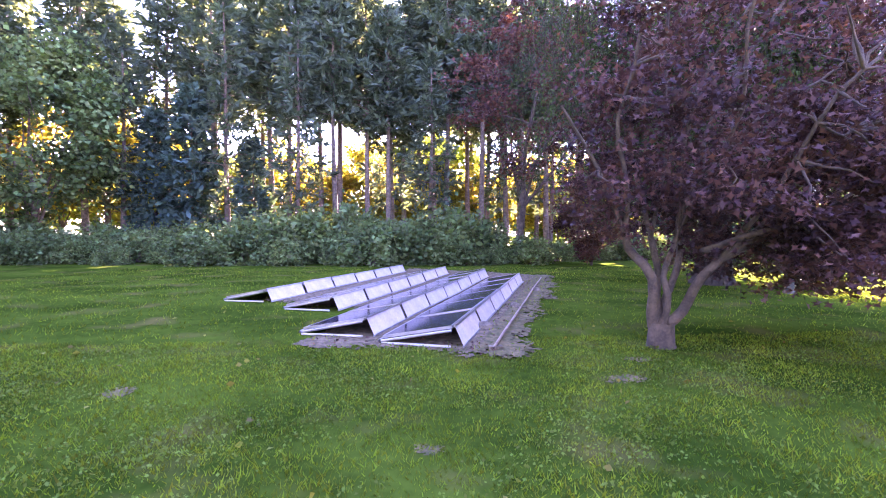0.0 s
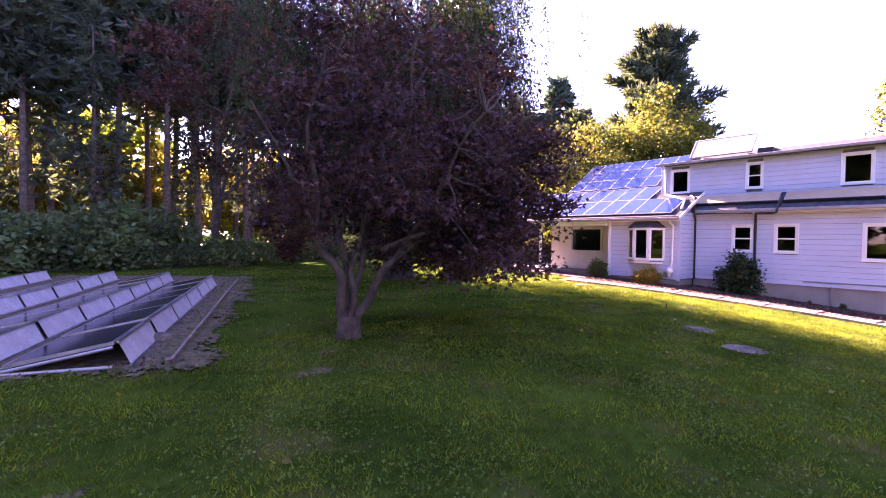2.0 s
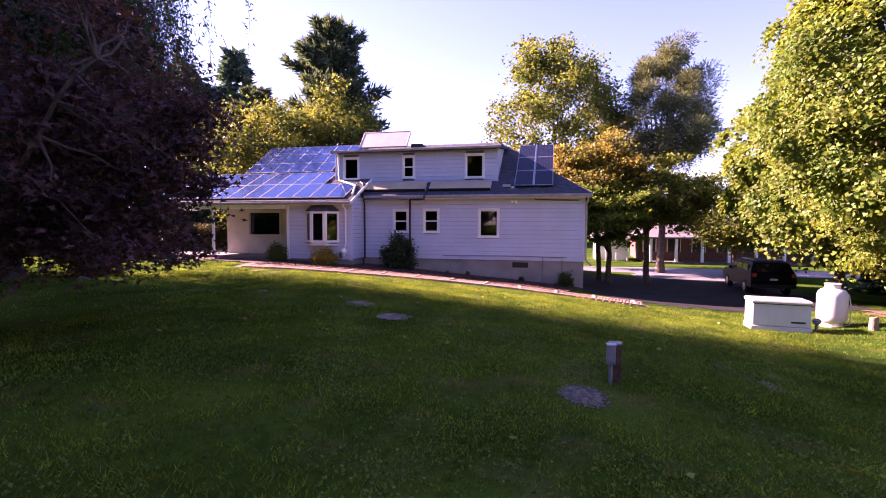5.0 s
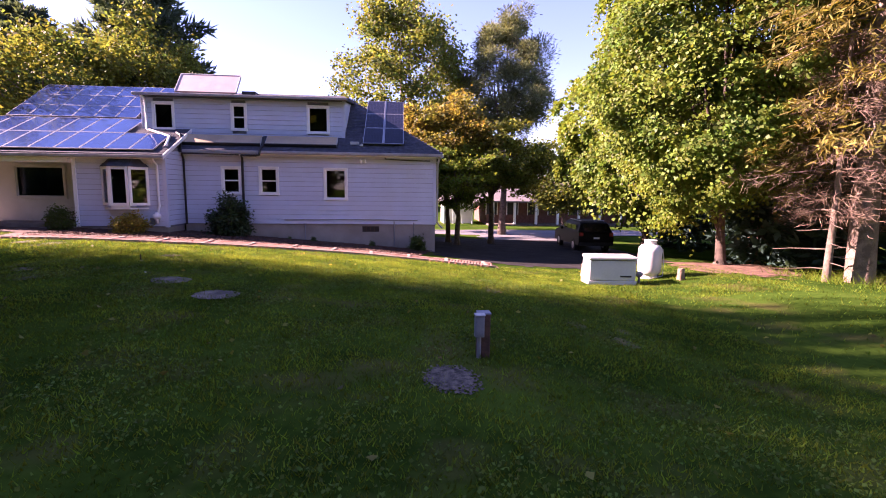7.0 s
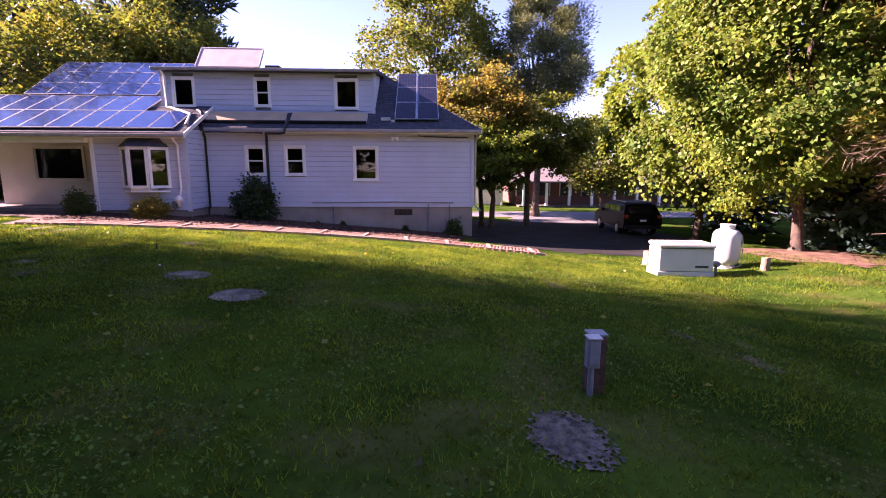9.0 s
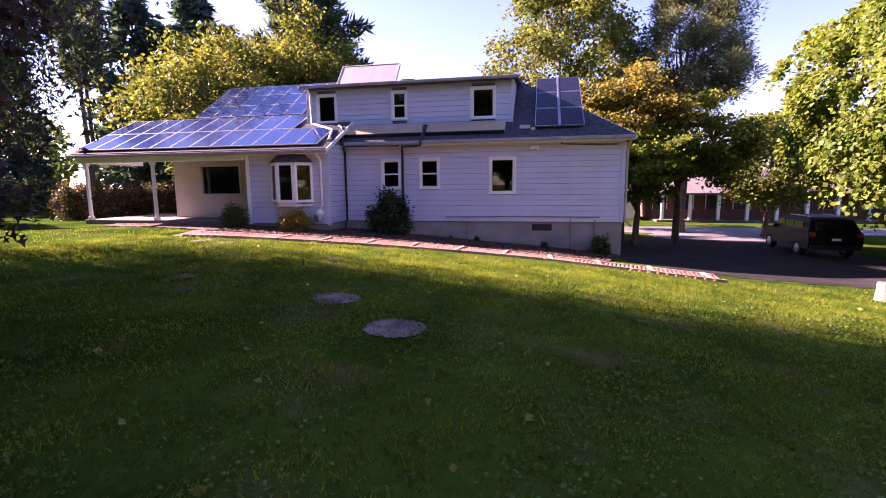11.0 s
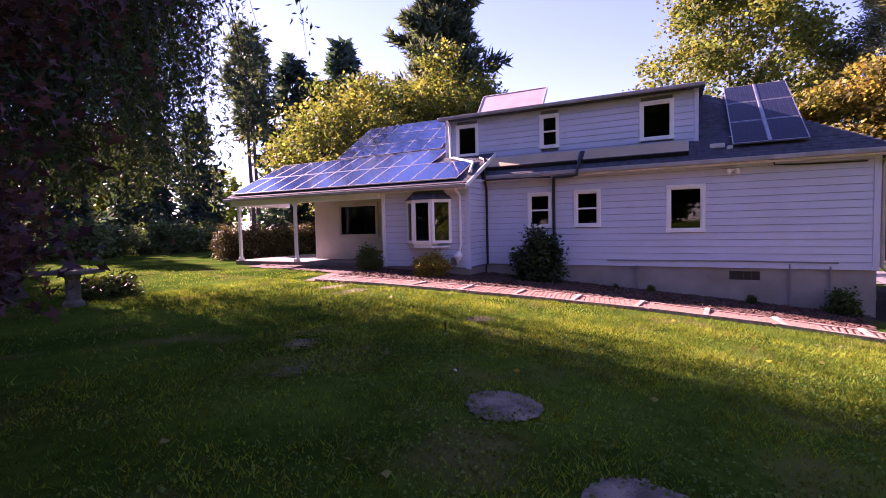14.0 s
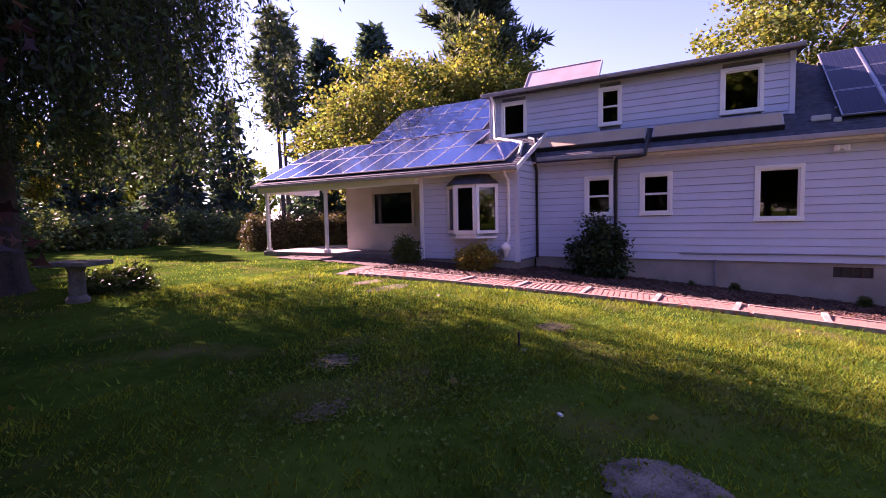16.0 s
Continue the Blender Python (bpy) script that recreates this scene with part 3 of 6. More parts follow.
def courses(parent, x0, x1, y0, y1, zf, holes=(), hip=False):
    """Shingle courses as low overlapping steps, tab by tab, in one mesh."""
    rs = random.Random(3)
    vs, fs = [], []
    n = int((x1 - x0) / 0.12)
    for i in range(n):
        xa, xb = x0 + i * 0.12, x0 + (i + 1) * 0.12 + 0.01
        y = y0 + rs.random() * -0.25
        while y < y1:
            lo = ER + (HIP - ER) * (xa - 20.62) / (RIDGE_X - 20.62) if hip else y0
            a, b = max(y, lo), min(y + 0.30, y1)
            y += 0.30
            if b - a < 0.03 or any(h0 < (a + b) / 2 < h1 and hx0 < (xa + xb) / 2 < hx1 for h0, h1, hx0, hx1 in holes):
                continue
            lift = 0.012 + rs.random() * 0.006
            k = len(vs)
            vs += [(xa, a, zf(xa) + lift), (xa, b - 0.006, zf(xa) + lift), (xb, b - 0.006, zf(xb) + 0.003), (xb, a, zf(xb) + 0.003), (xa, a, zf(xa)), (xa, b - 0.006, zf(xa))]
            fs += [(k, k + 3, k + 2, k + 1), (k + 4, k, k + 1, k + 5)]
    ob = arrays("shingles", np.array(vs), np.array(fs), M_SHINGLE, parent)
    tagged(ob, kind="stuff")
    return ob


ER, EL, HIP = Y0 - 0.25, YG + 0.2, 2.46
r1 = slab("roof_front", [(20.62, ER, roof_z(20.62)), (20.62, Y1 + 0.02, roof_z(20.62)), (22.3, Y1 + 0.02, roof_z(22.3)), (22.3, EL, roof_z(22.3)), (RIDGE_X, EL, roof_z(RIDGE_X)), (RIDGE_X, HIP, roof_z(RIDGE_X))], 0.14, M_SHINGLE)
courses(r1, 20.62, RIDGE_X, ER, 2.05, roof_z, hip=True)
courses(r1, 20.62, 21.6, 2.08, Y1 + 0.02, roof_z)
courses(r1, 22.3, RIDGE_X, 9.88, EL, roof_z)
slab("roof_hip", [(20.62, ER, roof_z(20.62)), (RIDGE_X, HIP, roof_z(RIDGE_X)), (30.3, ER, 2.94)], 0.14, M_SHINGLE)
slab("roof_back", [(RIDGE_X, HIP, roof_z(RIDGE_X)), (RIDGE_X, EL, roof_z(RIDGE_X)), (30.3, EL, 2.94), (30.3, ER, 2.94)], 0.14, M_SHINGLE)
r2 = slab("roof_porch", [(19.25, Y1 - 0.12, porch_z(19.25)), (19.25, 18.55, porch_z(19.25)), (22.42, 18.55, porch_z(22.42)), (22.42, Y1 - 0.12, porch_z(22.42))], 0.12, M_SHINGLE)
courses(r2, 19.25, 22.4, Y1 - 0.12, 18.55, porch_z)
slab("roof_dormer", [(21.3, 1.9, 5.14), (21.3, 10.04, 5.14), (RIDGE_X, 10.04, 5.62), (RIDGE_X, 1.9, 5.62)], 0.12, M_SHINGLE)
for y, out in ((2.08, -1), (9.86, 1)):
    bm = bmesh.new()
    prism(bm, [(XD, y, roof_z(XD)), (RIDGE_X - 0.1, y, roof_z(RIDGE_X - 0.1)), (RIDGE_X - 0.1, y, 5.48), (XD, y, 5.04)], (0, -out * 0.12, 0))
    w = part("dormer_cheek", bm, M_SIDING, house)
    for k in range(9):
        z = 3.7 + k * 0.203
        xs = XD + 0.05
        xe = 20.65 + (z - 2.98) / SL
        if xe > xs + 0.1 and z < 5.0:
            part("board", bx(xs, xe, *(sorted((y + out * 0.003, y + out * 0.026))), z, z + 0.2), M_SIDING, w)
# fascias and gutters
g = part("gutter", bx(20.5, 20.62, ER, Y1 - 0.2, 2.83, 2.95, 0.02), M_EAVE, house, "narrow grey metal gutter")
part("gutter", bx(19.12, 19.24, Y1 - 0.12, 18.55, 2.52, 2.63, 0.02), M_EAVE, house, "narrow grey metal gutter")
part("gutter", bx(21.19, 21.3, 1.9, 10.04, 5.03, 5.13, 0.02), M_EAVE, house, "narrow grey metal gutter")
part("soffit", bx(20.6, XF - 0.03, ER, Y1, 2.80, 2.83), M_WHITE, house)
part("soffit", bx(19.3, XW - 0.03, Y1, 11.3, 2.50, 2.53), M_WHITE, house)
part("porch_beam", bx(19.36, 19.56, 11.34, 18.4, 2.34, 2.58, 0.01), M_WHITE, house)
part("porch_end_beam", bx(19.56, 22.3, 18.2, 18.4, 2.34, 2.58, 0.01), M_WHITE, house)
part("porch_ceiling", bx(19.5, 22.3, 11.3, 18.2, 2.585, 2.61), M_STUCCO, house)
bm = bmesh.new()
prism(bm, [(19.3, 18.38, 2.58), (22.35, 18.38, 2.58), (22.35, 18.38, porch_z(22.35) - 0.13), (19.3, 18.38, porch_z(19.3) - 0.13)], (0, 0.06, 0))
part("porch_gable", bm, M_SIDING, house)
part("porch_back", bx(22.25, 22.33, YG, 18.38, 2.58, 4.0), M_SIDING, house)
part("rake_trim", bx(19.2, 22.4, Y1 - 0.16, Y1 - 0.125, -0.07, 0.07, m=Matrix.Translation((0, 0, porch_z(0) - 0.05)) @ Matrix(((1, 0, 0, 0), (0, 1, 0, 0), (0.49, 0, 1, 0), (0, 0, 0, 1)))), M_WHITE, house)
part("end_fascia", bx(20.6, 30.3, ER - 0.03, ER - 0.002, 2.82, 2.94), M_WHITE, house)
# porch deck, step and posts
part("porch_deck", bx(19.4, XF, 11.34, 18.3, -0.1, 0.2, 0.01), M_DECK, house, "grey-brown concrete porch deck")
part("porch_deck_side", bx(XF, 23.2, YG + 0.02, 18.3, -0.1, 0.195), M_DECK, house)
part("porch_step", bx(18.95, 19.38, 11.45, 12.7, -0.2, 0.06, 0.02), M_DECK, house)
for y in (15.1, 18.05):
    p = part("porch_post", bx(19.42, 19.52, y - 0.05, y + 0.05, 0.2, 2.34, 0.008), M_WHITE, house, "white square porch post")
    part("post_base", bx(19.39, 19.55, y - 0.08, y + 0.08, 0.2, 0.32, 0.008), M_WHITE, p)
    part("post_cap", bx(19.39, 19.55, y - 0.08, y + 0.08, 2.24, 2.34, 0.008), M_WHITE, p)
for y in (12.9, 13.25):
    tagged(part("porch_lamp", lathe(bmesh.new(), [(0.03, 2.53), (0.06, 2.545), (0.065, 2.57), (0.03, 2.585)], 20.3, y + 1.6, 16), M_WHITE), "small round porch ceiling lamp", "lamp")

# bay window
bay = part("bay_window", bx(XW - 0.42, XW + 0.0, BAY[0] + 0.46, BAY[1] - 0.46, BAY[2] - 0.02, BAY[2] + 0.06, 0.01), M_WHITE, house, "white three-sided bay window with shingled hood")
by = [(XW, BAY[0]), (XW - 0.42, BAY[0] + 0.46), (XW - 0.42, BAY[1] - 0.46), (XW, BAY[1])]
for (xa, ya), (xb, yb) in zip(by, by[1:]):
    L = math.hypot(xb - xa, yb - ya)
    m = Matrix.Translation((xa, ya, 0)) @ Matrix.Rotation(math.atan2(yb - ya, xb - xa), 4, "Z")
    part("bay_frame", bx(0, L, -0.03, 0.04, BAY[2] + 0.06, BAY[2] + 0.15, 0.005, m), M_WHITE, bay)
    part("bay_frame", bx(0, L, -0.03, 0.04, BAY[3] - 0.1, BAY[3], 0.005, m), M_WHITE, bay)
    part("bay_post", bx(0, 0.085, -0.035, 0.045, BAY[2] + 0.06, BAY[3], 0.005, m), M_WHITE, bay)
    part("bay_post", bx(L - 0.085, L, -0.035, 0.045, BAY[2] + 0.06, BAY[3], 0.005, m), M_WHITE, bay)
    part("pane", bx(0.08, L - 0.08, 0.0, 0.006, BAY[2] + 0.15, BAY[3] - 0.1, 0, m), M_GLASS, bay).visible_shadow = False
bm = bmesh.new()
lo = [bm.verts.new((x - (0.08 if x < XW else 0), y + s, BAY[3])) for (x, y), s in zip(by, (-0.1, -0.04, 0.04, 0.1))]
hi = [bm.verts.new(p) for p in ((XW, BAY[0] + 0.3, BAY[3] + 0.34), (XW - 0.1, BAY[0] + 0.42, BAY[3] + 0.34), (XW - 0.1, BAY[1] - 0.42, BAY[3] + 0.34), (XW, BAY[1] - 0.3, BAY[3] + 0.34))]
for k in range(3):
    bm.faces.new((lo[k], lo[k + 1], hi[k + 1], hi[k]))
bm.faces.new(lo[::-1]), bm.faces.new(hi), bm.faces.new((lo[3], lo[0], hi[0], hi[3]))
bmesh.ops.recalc_face_normals(bm, faces=bm.faces[:])
part("bay_hood", bm, M_SHINGLE, bay, "dark shingled hood")
bm = bmesh.new()
prism(bm, [(x, y, BAY[2] - 0.02) for x, y in by], (0, 0, -0.05))
part("bay_floor", bm, M_WHITE, bay)
# unseen dark board, added behind the bay window
part("wing_room_back", bx(20.7, 20.8, 8.4, 11.1, 0.1, 2.7), M_DARKROOM, house)

# pipes, downspouts and small fittings on the front
part("lamp_arm", bx(XF - 0.09, XF - 0.03, 1.22, 1.34, 2.62, 2.70, 0.01), M_WHITE, house)
fl = empty("flood_light", "white twin-head flood light under the eave", "outdoor lamp")
for y in (1.20, 1.38):
    part("lamp_head", lathe(bmesh.new(), [(0.03, 2.56), (0.055, 2.58), (0.05, 2.66), (0.03, 2.70)], XF - 0.16, y, 12), M_WHITE, fl)
part("lamp_base", bx(XF - 0.15, XF - 0.09, 1.22, 1.36, 2.62, 2.68, 0.01), M_WHITE, fl)
bp = tagged(pipe("black_pipe", [(21.02, 5.14, 3.5), (20.9, 5.14, 3.2), (20.46, 5.14, 3.0), (20.44, 5.16, 2.78), (20.46, 5.3, 2.76), (20.5, 5.84, 2.76), (20.84, 5.92, 2.72), (20.87, 5.93, 2.6), (20.87, 5.93, 0.3)], 0.045, M_BLACK), "black insulated pipe down the siding", "pipe")
tagged(pipe("black_pipe_run", [(20.47, 5.92, 2.77), (20.46, 6.6, 2.80), (20.46, 8.0, 2.80)], 0.03, M_BLACK), "thin black pipe under the gutter", "pipe")
tagged(pipe("black_downspout", [(20.75, Y1 - 0.1, 3.45), (20.62, Y1 - 0.1, 2.9), (20.88, Y1 - 0.08, 2.6), (20.89, Y1 - 0.08, 0.1)], 0.035, M_BLACK), "black conduit in the wall corner", "conduit")
tagged(pipe("black_conduit", [(21.7, Y1 + 0.5, 3.72), (21.2, Y1 + 0.25, 3.62), (20.75, Y1 - 0.08, 3.5), (20.75, Y1 - 0.1, 3.3)], 0.05, M_BLACK), "black conduit over the roof edge", "conduit")
tagged(pipe("cable", [(XF - 0.052, y, 0.30 + 0.015 * math.sin(y * 1.1)) for y in np.linspace(-0.9, 4.4, 24)], 0.018, M_GREY), "grey cable along the bottom of the siding", "cable")
tagged(pipe("cable_eave", [(XF - 0.05, y, 2.72 + 0.03 * math.sin(y * 1.3)) for y in np.linspace(-1.4, 0.4, 9)] + [(XF - 0.05, 0.42, 2.9)], 0.02, M_BLACK), "dark cable under the eave", "cable")
for y, z0, z1 in ((-0.75, -1.0, 0.2), (0.05, -1.0, 0.25), (3.6, -0.7, 0.15)):
    tagged(pipe("conduit", [(XF - 0.03, y, z1), (XF - 0.03, y, z0)], 0.022, M_GREY), "grey conduit on the foundation", "conduit")
tagged(pipe("corner_downspout", [(20.56, Y0 - 0.1, 2.85), (20.7, Y0 - 0.12, 2.72), (20.92, Y0 - 0.08, 2.55), (20.92, Y0 - 0.08, 0.2), (20.94, Y0 - 0.3, -0.02)], 0.04, M_GUTTER), "pale downspout at the house corner", "downspout")
dsp = empty("downspout", "white downspout from dormer over porch roof", "downspout")
pipe("pipe_run", [(21.25, 9.72, 5.04), (21.5, 9.70, 4.85), (21.53, 9.70, 3.75), (21.3, 9.5, 3.72), (20.6, 8.45, 3.42), (19.75, 8.22, 2.98)], 0.045, M_WHITE, dsp)
pipe("lower_run", [(19.18, 8.45, 2.6), (19.30, 8.45, 2.42), (19.52, 8.45, 2.3), (19.52, 8.45, 1.05), (19.48, 8.42, 0.85), (19.52, 8.5, 0.62), (19.52, 8.5, 0.5)], 0.04, M_WHITE, dsp)
fan = tagged(part("vent_fan", lathe(bmesh.new(), [(0.04, 0.62), (0.06, 0.58), (0.13, 0.54), (0.14, 0.44), (0.10, 0.40), (0.07, 0.36), (0.05, 0.22)], 19.42, 8.5, 20), M_WHITE, smooth=True), "white round vent fan housing on the siding", "vent fan")
tagged(part("meter_box", bx(XW - 0.12, XW - 0.03, 8.62, 8.78, 0.18, 0.42, 0.01), M_GREY), "small grey box on the siding", "utility box")
tagged(part("roof_vent", bx(21.05, 21.2, 1.45, 1.8, roof_z(21.1) + 0.0, roof_z(21.1) + 0.13, 0.02), M_GUTTER), "small pale roof vent", "roof vent")
tagged(part("roof_vent", bx(20.95, 21.1, 1.28, 1.42, roof_z(21.0) + 0.0, roof_z(21.0) + 0.10, 0.02), M_GUTTER), "small pale roof vent", "roof vent")

# long bronze collectors under the dormer
TW = math.atan(SL)
for y0, y1 in ((2.30, 5.06), (5.22, 8.12)):
    tr = empty("roof_collector", "long low bronze-glazed solar collector on the eave, sheen in its colour", "collector", group="roof collectors")
    m = Matrix.Translation((20.85, 0, roof_z(20.85) + 0.06)) @ Matrix.Rotation(-TW * 1.15, 4, "Y")
    part("glazing", bx(0.02, 0.56, y0 + 0.03, y1 - 0.03, 0.05, 0.075, 0, m), M_BRONZE, tr)
    part("tray", bx(0, 0.6, y0, y1, -0.05, 0.05, 0.01, m), M_GUTTER, tr)
    part("edge", bx(-0.02, 0.02, y0, y1, -0.06, 0.09, 0.005, m), M_BLACK, tr)
# tilted pale collector on the dormer roof
tp = empty("flat_collector", "pale pink-white flat collector tilted on the dormer roof", "collector")
m = Matrix.Translation((24.0, 0, 5.66)) @ Matrix.Rotation(radians(-50), 4, "Y")
part("panel_back", bx(0, 1.15, 7.1, 9.66, 0, 0.08, 0.01, m), M_PALE, tp)
part("rim", bx(1.15, 1.19, 7.08, 9.68, -0.01, 0.10, 0.005, m), M_GUTTER, tp)
part("rim", bx(0, 1.15, 7.06, 7.1, -0.01, 0.10, 0.005, m), M_GUTTER, tp)
part("rim", bx(0, 1.15, 9.66, 9.70, -0.01, 0.10, 0.005, m), M_GUTTER, tp)
for y in (7.4, 9.3):
    part("strut", bx(24.7, 24.76, y, y + 0.05, 5.55, 6.4), M_GUTTER, tp)
tagged(part("roof_hatch", bx(24.3, 24.9, 6.35, 6.95, 5.55, 5.86, 0.02), M_BLACK), "low dark roof hatch", "hatch")


def module(w, h, mat, group, label, thick=0.04):
    """One solar panel: x across, y up the slope, face at z = thick."""
    e = empty("solar_panel", label, "solar panel", group=group)
    me = bmesh.new()
    uv = me.loops.layers.uv.new("UVMap")
    vs = [me.verts.new(p) for p in ((0.02, 0.02, thick - 0.004), (w - 0.02, 0.02, thick - 0.004), (w - 0.02, h - 0.02, thick - 0.004), (0.02, h - 0.02, thick - 0.004))]
    lows = [me.verts.new((v.co.x, v.co.y, 0.006)) for v in vs]
    f = me.faces.new(vs)
    me.faces.new(lows[::-1])
    for k in range(4):
        me.faces.new((vs[k], lows[k], lows[(k + 1) % 4], vs[(k + 1) % 4]))
    for lp, c in zip(f.loops, ((0, 0), (1, 0), (1, 1), (0, 1))):
        lp[uv].uv = c
    part("solar_face", me, mat, e)
    fr = bmesh.new()
    for a in ((0, w, 0, 0.025), (0, w, h - 0.025, h), (0, 0.025, 0.025, h - 0.025), (w - 0.025, w, 0.025, h - 0.025)):
        box(fr, a[0], a[1], a[2], a[3], 0, thick)
    part("frame", fr, M_FRAME, e)
    return e


def on_slope(x, y, z, slope):
    """Pose of a panel's lower corner on a roof that rises with x; the panel's x runs along -y."""
    up = Vector((1, 0, slope)).normalized()
    right = Vector((0, -1, 0))
    nrm = right.cross(up)
    return Matrix(((right.x, up.x, nrm.x, x), (right.y, up.y, nrm.y, y), (right.z, up.z, nrm.z, z), (0, 0, 0, 1)))


LBL = "blue solar panel with silver frame on the roof"
proto = module(0.81, 1.60, M_PV, "roof solar panels", LBL)
proto.matrix_world = on_slope(19.42, 18.42, porch_z(19.42) + 0.06, 0.49)
for r in range(2):
    for k in range(12):
        if r == 0 and k == 0 or r == 1 and k > 9:
            continue
        x = 19.42 + r * 1.62 * math.cos(math.atan(0.49))
        copy_thing(proto, on_slope(x, 18.42 - k * 0.83, porch_z(x) + 0.06, 0.49))
proto2 = module(0.81, 1.00, M_PV, "roof solar panels", LBL)
CS = math.cos(TW)
proto2.matrix_world = on_slope(22.5, 15.55, roof_z(22.5) + 0.07, SL)
for r in range(3):
    for k in range((6, 7, 7)[r]):
        if r == 0 and k == 0:
            continue
        x = 22.5 + r * 1.02 * CS
        copy_thing(proto2, on_slope(x, 15.55 - k * 0.83, roof_z(x) + 0.07, SL))
proto3 = module(0.79, 1.30, M_PVDARK, "end roof solar panels", "dark solar panel with wide pale frame on the end roof")
proto3.matrix_world = on_slope(20.98, 1.29, roof_z(20.98) + 0.12, SL)
for r in range(3):
    for k in range(2):
        if r or k:
            x = 20.98 + r * 1.33 * CS
            copy_thing(proto3, on_slope(x, 1.29 - k * 0.83, roof_z(x) + 0.12, SL))
m = on_slope(20.98, 0.49, roof_z(20.98) + 0.12, SL)
for x, y in ((22.6, -0.28), (24.1, -0.28), (24.1, 0.5)):
    foot = min(roof_z(x), 2.96 + (y - ER) * 0.67) - 0.05
    tagged(part("rack_leg", bx(x - 0.025, x + 0.025, y - 0.025, y + 0.025, foot, roof_z(x) + 0.10), M_FRAME), "metal rack leg under the end solar panels", "rack leg")
tagged(part("panel_rail", bx(-0.02, 0.02, 0, 3.98, 0.0, 0.06, 0, m), M_FRAME), "pale rail between the solar panels", "rail")
for u in (0.5, 3.4):
    tagged(part("panel_rail", bx(-0.85, 0.85, u, u + 0.05, -0.1, -0.01, 0, m), M_FRAME), "rail under the solar panels", "rail")

# ---- trees and shrubs ----
RS = np.random.RandomState(11)


def leaf_quads(c, size, aspect=0.55, flat=0.5, down=0.0, jitter=0.35, rs=RS, lobed=False):
    """Small bent diamonds, one a leaf, round the points c."""
    n = len(c)
    d = rs.normal(size=(n, 3))
    d[:, 2] = d[:, 2] * (1 - flat) - down
    d /= np.linalg.norm(d, axis=1, keepdims=True) + 1e-9
    u = np.cross(d, rs.normal(size=(n, 3)))
    u /= np.linalg.norm(u, axis=1, keepdims=True) + 1e-9
    s = (size * (1 + jitter * (rs.rand(n) * 2 - 1)))[:, None]
    w = s * aspect * 0.5
    nn = np.cross(d, u)
    if lobed:
        # a pointed leaf with two side lobes: seven corners in three quads
        p = [c, c + d * s * 0.35 + u * w * 0.5, c + d * s * 0.30 + u * w * 1.6 + nn * s * 0.08, c + d * s * 0.62 + u * w * 0.45,
             c + d * s - nn * s * 0.12, c + d * s * 0.62 - u * w * 0.45, c + d * s * 0.30 - u * w * 1.6 + nn * s * 0.08, c + d * s * 0.35 - u * w * 0.5]
        v = np.stack(p, 1).reshape(-1, 3)
        k = (np.arange(n) * 8)[:, None]
        f = np.concatenate([k + np.array([[0, 1, 2, 3]]), k + np.array([[0, 3, 4, 5]]), k + np.array([[0, 5, 6, 7]])])
        return v, f
    p = [c, c + d * s * 0.5 + u * w + nn * s * 0.08, c + d * s - nn * s * 0.1, c + d * s * 0.5 - u * w + nn * s * 0.08]
    v = np.stack(p, 1).reshape(-1, 3)
    k = (np.arange(n) * 4)[:, None]
    return v, k + np.array([[0, 1, 2, 3]])


def facing_leaves(c, out, size, aspect=0.9, droop=0.5, loose=0.62, rs=RS):
    """Bent diamonds that hang like shingles and turn their faces along out."""
    n = len(c)
    up = np.array([0, 0, 1.0])
    d = out * 0.55 - up * droop + rs.normal(size=(n, 3)) * loose
    d /= np.linalg.norm(d, axis=1, keepdims=True) + 1e-9
    u = np.cross(out + up * 0.6 + rs.normal(size=(n, 3)) * loose, d)
    u /= np.linalg.norm(u, axis=1, keepdims=True) + 1e-9
    s = (size * (0.65 + 0.7 * rs.rand(n)))[:, None]
    w, nn = s * aspect * 0.5, np.cross(d, u)
    v = np.stack([c, c + d * s * 0.42 + u * w + nn * s * 0.1, c + d * s - nn * s * 0.06, c + d * s * 0.42 - u * w + nn * s * 0.1], 1).reshape(-1, 3)
    return v, (np.arange(n) * 4)[:, None] + np.array([[0, 1, 2, 3]])


def in_ball(n, rs=RS, shell=0.6):
    d = rs.normal(size=(n, 3))
    d /= np.linalg.norm(d, axis=1, keepdims=True)
    return d * (shell + (1 - shell) * rs.rand(n, 1)) ** 0.7


def branch(p0, p1, r0, r1, sag=0.0, n=6, wob=0.12, rs=RS):
    p0, p1 = np.array(p0, float), np.array(p1, float)
    L = np.linalg.norm(p1 - p0)
    pts, rad = [], []
    ph = rs.rand(3) * 6.28
    for i in range(n):
        t = i / (n - 1)
        o = wob * L * 0.25 * math.sin(math.pi * t) * np.sin(ph + t * 4.0)
        pts.append(p0 + (p1 - p0) * t + o + np.array([0, 0, sag * math.sin(math.pi * t)]))
        rad.append(r0 + (r1 - r0) * t)
    return [tuple(p) for p in pts], rad


def tree_thing(name, label, category="tree", group=""):
    return empty(name, label, category, group=group)


